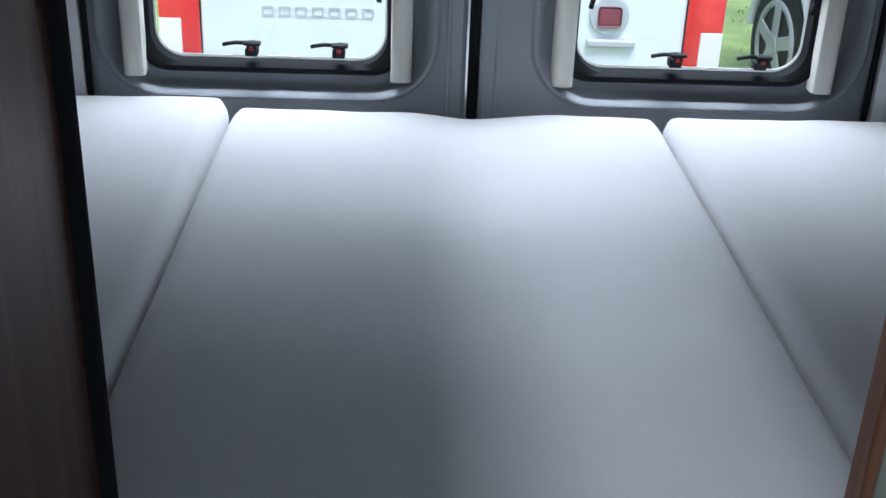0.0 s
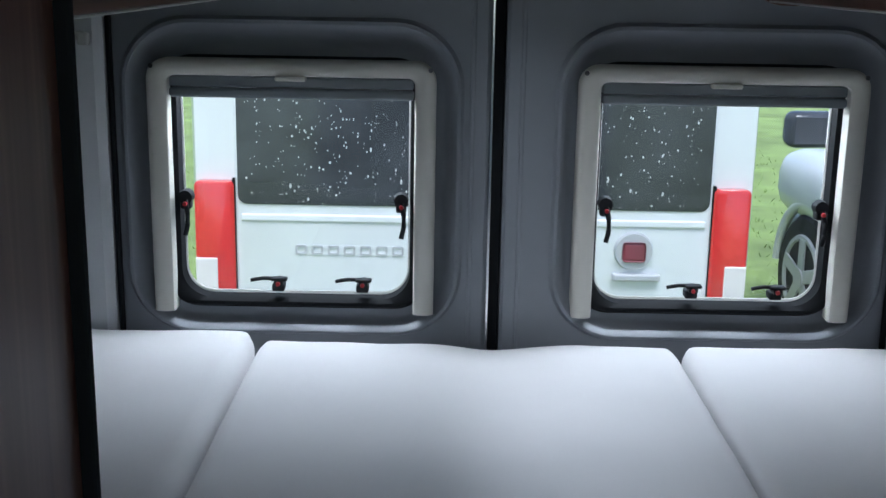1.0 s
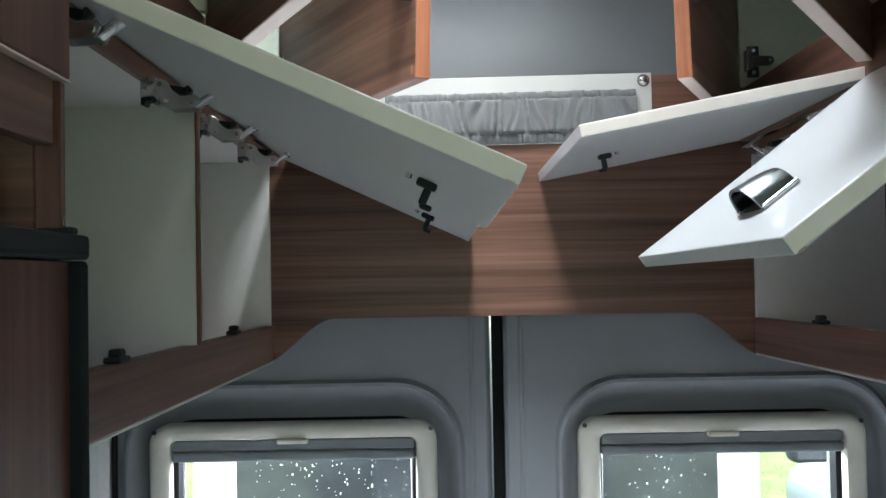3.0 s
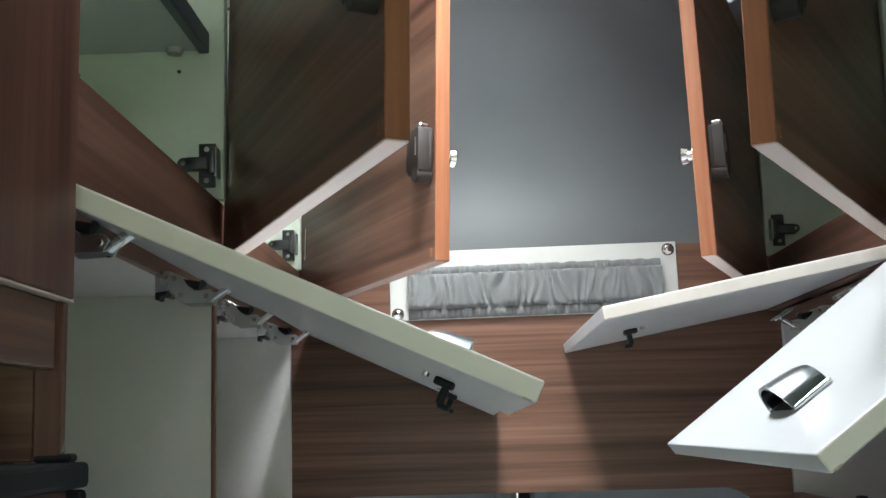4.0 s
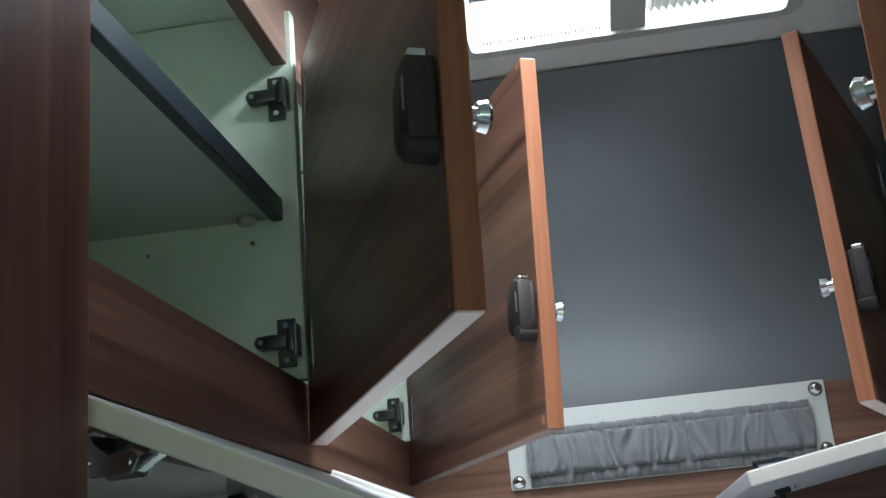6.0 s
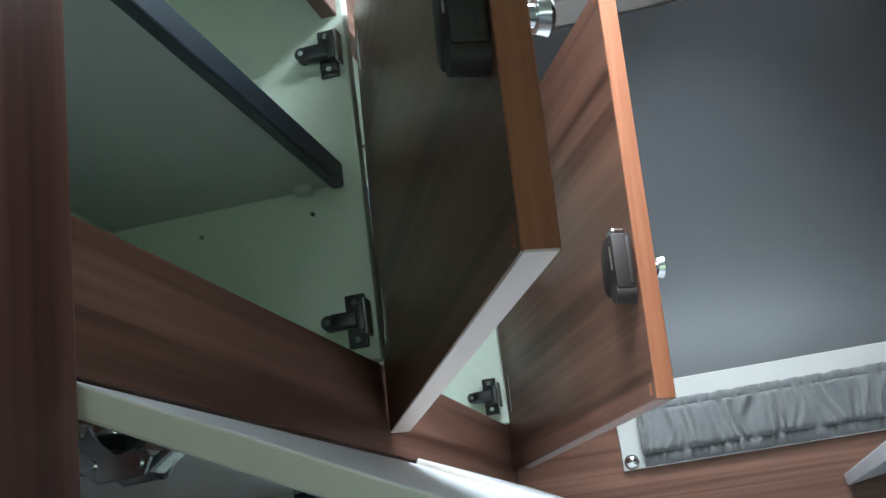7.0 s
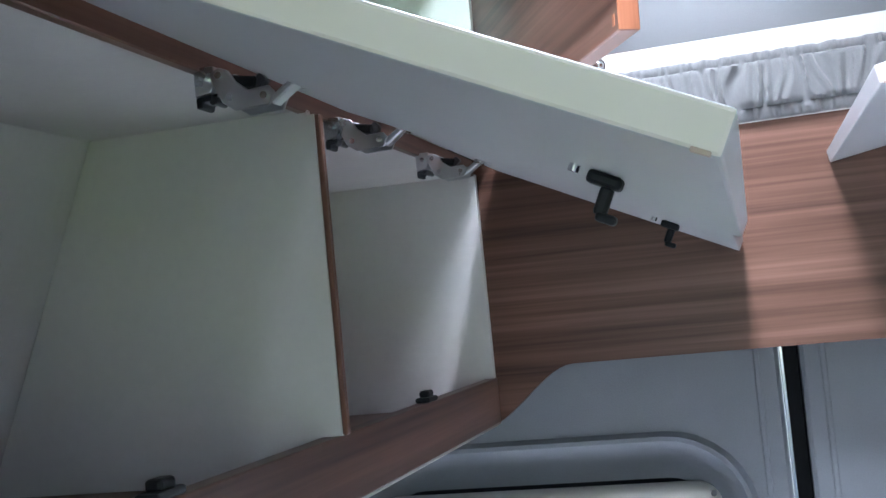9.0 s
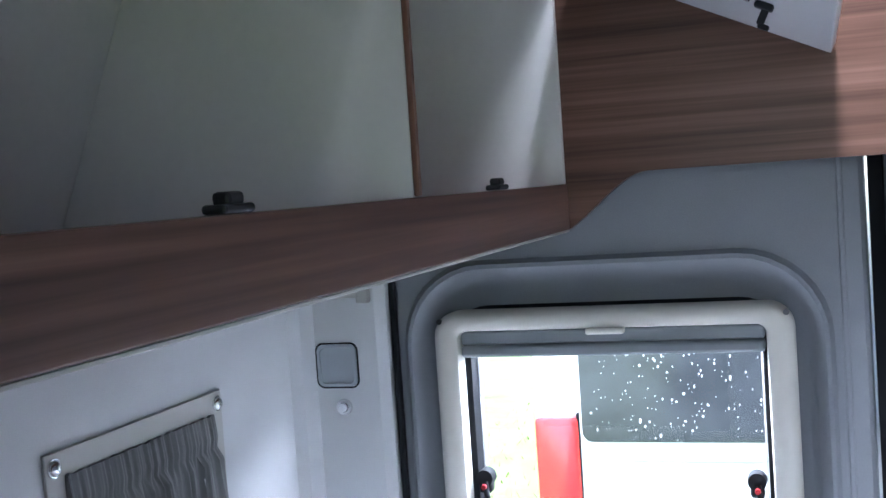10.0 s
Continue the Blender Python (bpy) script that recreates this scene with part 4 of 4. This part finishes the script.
def wheel(parent, at, r=0.33, w=0.22):
    wh = part("wheel", loft([[(x, rr * math.cos(2 * math.pi * k / 28), rr * math.sin(2 * math.pi * k / 28)) for k in range(28)] for x, rr in
                             ((-w / 2, r * 0.66), (-w / 2, r * 0.92), (-w / 2 + 0.03, r), (w / 2 - 0.03, r), (w / 2, r * 0.92), (w / 2, r * 0.66))], cap_first=True, cap_last=True), M_TYRE, parent, "black tyre", at, 40)
    bm = bmesh.new()
    add_cyl(bm, r * 0.16, r * 0.14, 0.03, pose(-w / 2 - 0.010, 0, 0, 0, 90), 16)
    for i in range(5):
        a = 2 * math.pi * i / 5
        add_box(bm, (-w / 2 - 0.016, -0.035, 0.04), (-w / 2 - 0.004, 0.035, r * 0.62), 0.004, 1, pose(0, 0, 0, math.degrees(a)))
    bm2 = loft([[(-w / 2 - x, rr * math.cos(2 * math.pi * k / 28), rr * math.sin(2 * math.pi * k / 28)) for k in range(28)] for x, rr in ((0.002, r * 0.58), (0.014, r * 0.60), (0.014, r * 0.66), (0.002, r * 0.68))], closed=True, bm=bm)
    part("rim", bm2, M_BADGE, wh, "light alloy rim")


def parked_van():
    y = 4.0
    van = thing("parked_van", "white panel van parked close behind with wet rear windows", "van", "", pose(0, y, GROUND))
    cx = -0.002
    rings = []
    for yy, w, z0, z1, r in ((0.0, 2.00, 0.50, 2.60, 0.13), (0.10, 2.06, 0.42, 2.64, 0.16), (5.0, 2.06, 0.42, 2.64, 0.16)):
        rings.append([(x, yy, z) for x, z in rrect(cx, (z0 + z1) / 2, w, z1 - z0, r)])
    body = part("body", loft(rings, cap_first=True, cap_last=True), M_PAINT, van, smooth=40)
    for s in (-1, 1):
        x0, x1 = (cx - 0.857, cx - 0.006) if s < 0 else (cx + 0.006, cx + 0.857)
        mid, w = (x0 + x1) / 2, x1 - x0
        leaf = part("rear_door", loft([ring((mid, 1.50, w, 1.96, 0.05), 0.0), ring((mid, 1.50, w, 1.96, 0.05), -0.014), ring((mid, 1.50, w - 0.02, 1.94, 0.045), -0.022)], cap_first=True, cap_last=True), M_PAINT, van, smooth=40)
        win = part("window", loft([ring((mid, 1.417, w - 0.02, 0.74, 0.035), -0.020), ring((mid, 1.417, w - 0.02, 0.74, 0.035), -0.026), ring((mid, 1.417, w - 0.04, 0.72, 0.03), -0.029)], cap_first=True, cap_last=True), M_VGLASS, leaf, "dark wet glass", smooth=40)
        bm = bmesh.new()
        rng = random.Random(11 + s)
        for i in range(520):
            dx, dz = rng.uniform(-w / 2 + 0.04, w / 2 - 0.04), rng.uniform(1.05, 1.74)
            rr = 0.0015 + 0.0033 * rng.random() ** 3
            bmesh.ops.create_icosphere(bm, subdivisions=1, radius=rr, matrix=pose(mid + dx, -0.029, dz) @ Matrix.Diagonal((1, 0.5, 1.0 + 1.3 * rng.random() ** 2, 1)))
        tagged(part("rain_drops", bm, M_DROP, leaf, "scattered rain drops"), kind="stuff")
        part("crease", box((x0 + 0.02, -0.030, 0.985), (x1 - 0.02, -0.018, 1.012), 0.006, 3), M_PAINT, leaf)
        # tail lamp: tall red lens with a clear lower corner
        lx0, lx1 = (-1.004, -0.862) if s < 0 else (0.858, 0.990)
        lamp = part("tail_lamp", loft([ring(((lx0 + lx1) / 2, 0.91, lx1 - lx0, 0.44, 0.02), 0.03), ring(((lx0 + lx1) / 2, 0.91, lx1 - lx0, 0.44, 0.02), -0.03), ring(((lx0 + lx1) / 2, 0.91, lx1 - lx0 - 0.015, 0.425, 0.02), -0.036)], cap_first=True, cap_last=True), M_LAMP, van, "tall red tail lamp", smooth=40)
        ox0, ox1 = (lx0 - 0.002, lx0 + 0.080) if s < 0 else (lx1 - 0.080, lx1 + 0.002)
        part("clear_lens", box((ox0, -0.0395, 0.685), (ox1, 0.031, 0.850), 0.008, 3), M_LAMPW, lamp, "clear lower lens")
        part("lamp_gap", box((x0 - 0.010 if s < 0 else x1 + 0.001, -0.024, 0.64), (x0 - 0.001 if s < 0 else x1 + 0.012, -0.004, 1.14), 0.002), M_RUBBER, van, "dark gap seal")
    for i in range(7):
        bx = -0.645 + i * 0.0585
        outer, inner = (bx + 0.021, 0.881, 0.042, 0.036, 0.008), (bx + 0.021, 0.881, 0.027, 0.021, 0.004)
        part("badge_bar", loft([ring(outer, -0.022), ring(outer, -0.027), ring(inner, -0.027), ring(inner, -0.022)], closed=True), M_BADGE, van, "plain grey badge shape")
    bm = bmesh.new()
    add_cyl(bm, 0.072, 0.066, 0.02, pose(0.580, -0.030, 0.898, 90), 32)
    badge = part("emblem", bm, M_BADGE, van, "round silver emblem", smooth=40)
    bm = bmesh.new()
    add_box(bm, (0.538, -0.046, 0.862), (0.622, -0.038, 0.934), 0.012, 3)
    part("shield", bm, M_LOGO, badge, "plain dark red shield")
    part("handle_bar", box((0.506, -0.050, 0.788), (0.680, -0.020, 0.816), 0.008, 3), M_BADGE, van, "silver handle bar")
    part("bumper", box((-1.02, -0.13, 0.36), (1.045, 0.10, 0.62), 0.05, 4), M_GREYP, van, "grey plastic bumper")
    for s in (-1, 1):
        for yy in (0.95, 4.2):
            wheel(van, pose(cx + s * 0.90, yy, 0.33, 0, 0, 0 if s < 0 else 180))
    return van


parked_van()


def parked_car():
    car = thing("parked_car", "white car with a grey mirror parked on the grass", "car", "", pose(1.75, 5.76, GROUND, 0, 0, 6.4) @ Matrix.Diagonal((1, -1, 1, 1)))
    # local: the near side at x = 0, length along y; mirrored, so that its front points away
    side = [(-0.55, 0.34), (-0.62, 0.55), (-0.55, 0.80), (-0.10, 0.95), (0.62, 1.02), (1.25, 1.58), (1.9, 1.70), (3.2, 1.68), (3.5, 1.0), (3.5, 0.35)]
    bm = extrude_outline(side, 0, 0.24, 1.72)
    bmesh.ops.bevel(bm, geom=list(bm.edges), offset=0.06, segments=3, profile=0.5, affect="EDGES")
    part("body", bm, M_PAINT, car, smooth=50)
    bm = bmesh.new()
    add_box(bm, (0.0, -0.46, 0.62), (0.34, 0.62, 0.97), 0.13, 5)
    part("fender", bm, M_PAINT, car, smooth=50)
    part("front_door", box((0.02, 0.50, 0.32), (0.30, 1.75, 1.02), 0.05, 4), M_PAINT, car, smooth=50)
    part("rear_quarter", box((0.02, 1.76, 0.32), (0.30, 3.40, 1.02), 0.05, 4), M_PAINT, car, smooth=50)
    arch = [(0.03, 0.02 + 0.37 * math.cos(math.pi * k / 16), 0.36 + 0.37 * math.sin(math.pi * k / 16)) for k in range(17)]
    part("wheel_arch", tube(arch, 0.028, 8), M_PAINT, car, smooth=50)
    bm = bmesh.new()
    add_cyl(bm, 0.36, 0.36, 0.20, pose(0.20, 0.02, 0.36, 0, 90), 32)
    part("arch_liner", bm, M_RUBBER, car, "black wheel arch liner")
    wheel(car, pose(0.12, 0.02, 0.34, 0, 0, 0), 0.34, 0.21)
    wheel(car, pose(0.20, 2.55, 0.32), 0.32, 0.20)
    bm = extrude_outline([(0.70, 1.05), (1.22, 1.50), (2.4, 1.58), (2.4, 1.05)], 0, 0.225, 0.26)
    part("side_window", bm, M_VGLASS, car, "dark side window")
    bm = extrude_outline([(0.60, 1.02), (0.64, 1.015), (1.22, 1.545), (1.18, 1.55)], 0, 0.34, 1.62)
    part("windscreen", bm, M_VGLASS, car, "dark windscreen")
    bm = bmesh.new()
    add_box(bm, (-0.34, 0.42, 1.10), (-0.10, 0.54, 1.27), 0.045, 4)
    mirror = part("mirror", bm, M_VGLASS, car, "dark grey door mirror", smooth=50)
    bm = bmesh.new()
    add_box(bm, (-0.32, 0.532, 1.12), (-0.12, 0.545, 1.25), 0.004, 1)
    part("mirror_arm", box((-0.12, 0.45, 1.08), (0.30, 0.51, 1.12), 0.015, 2), M_GREYP, mirror)
    part("mirror_shell", bm, M_VGLASS, mirror)
    part("bumper", box((0.20, -0.70, 0.30), (1.74, -0.45, 0.56), 0.06, 4), M_GREYP, car, "grey bumper")
    bm = bmesh.new()
    add_box(bm, (0.26, -0.66, 0.62), (0.55, -0.48, 0.78), 0.03, 3)
    part("headlight", bm, M_LAMPW, car, "clear headlight")
    return car


parked_car()
rng = random.Random(5)
verts, faces = [], []
for i in range(5000):
    x, y = rng.uniform(-2.6, 3.4), rng.uniform(2.6, 14.0)
    if -1.05 < x < 1.08 and 3.85 < y < 9.1:
        continue
    h, w, a = rng.uniform(0.02, 0.045), rng.uniform(0.004, 0.008), rng.uniform(0, 6.28)
    k = len(verts)
    dx, dy = w * math.cos(a), w * math.sin(a)
    verts += [(x - dx, y - dy, GROUND), (x + dx, y + dy, GROUND), (x + rng.uniform(-0.03, 0.03), y + rng.uniform(-0.03, 0.03), GROUND + h)]
    faces.append((k, k + 1, k + 2))
me = bpy.data.meshes.new("grass")
me.from_pydata(verts, [], faces)
me.materials.append(M_BLADE)
tagged(new("grass", me), "uneven green grass blades on the field", "grass", "", "stuff")
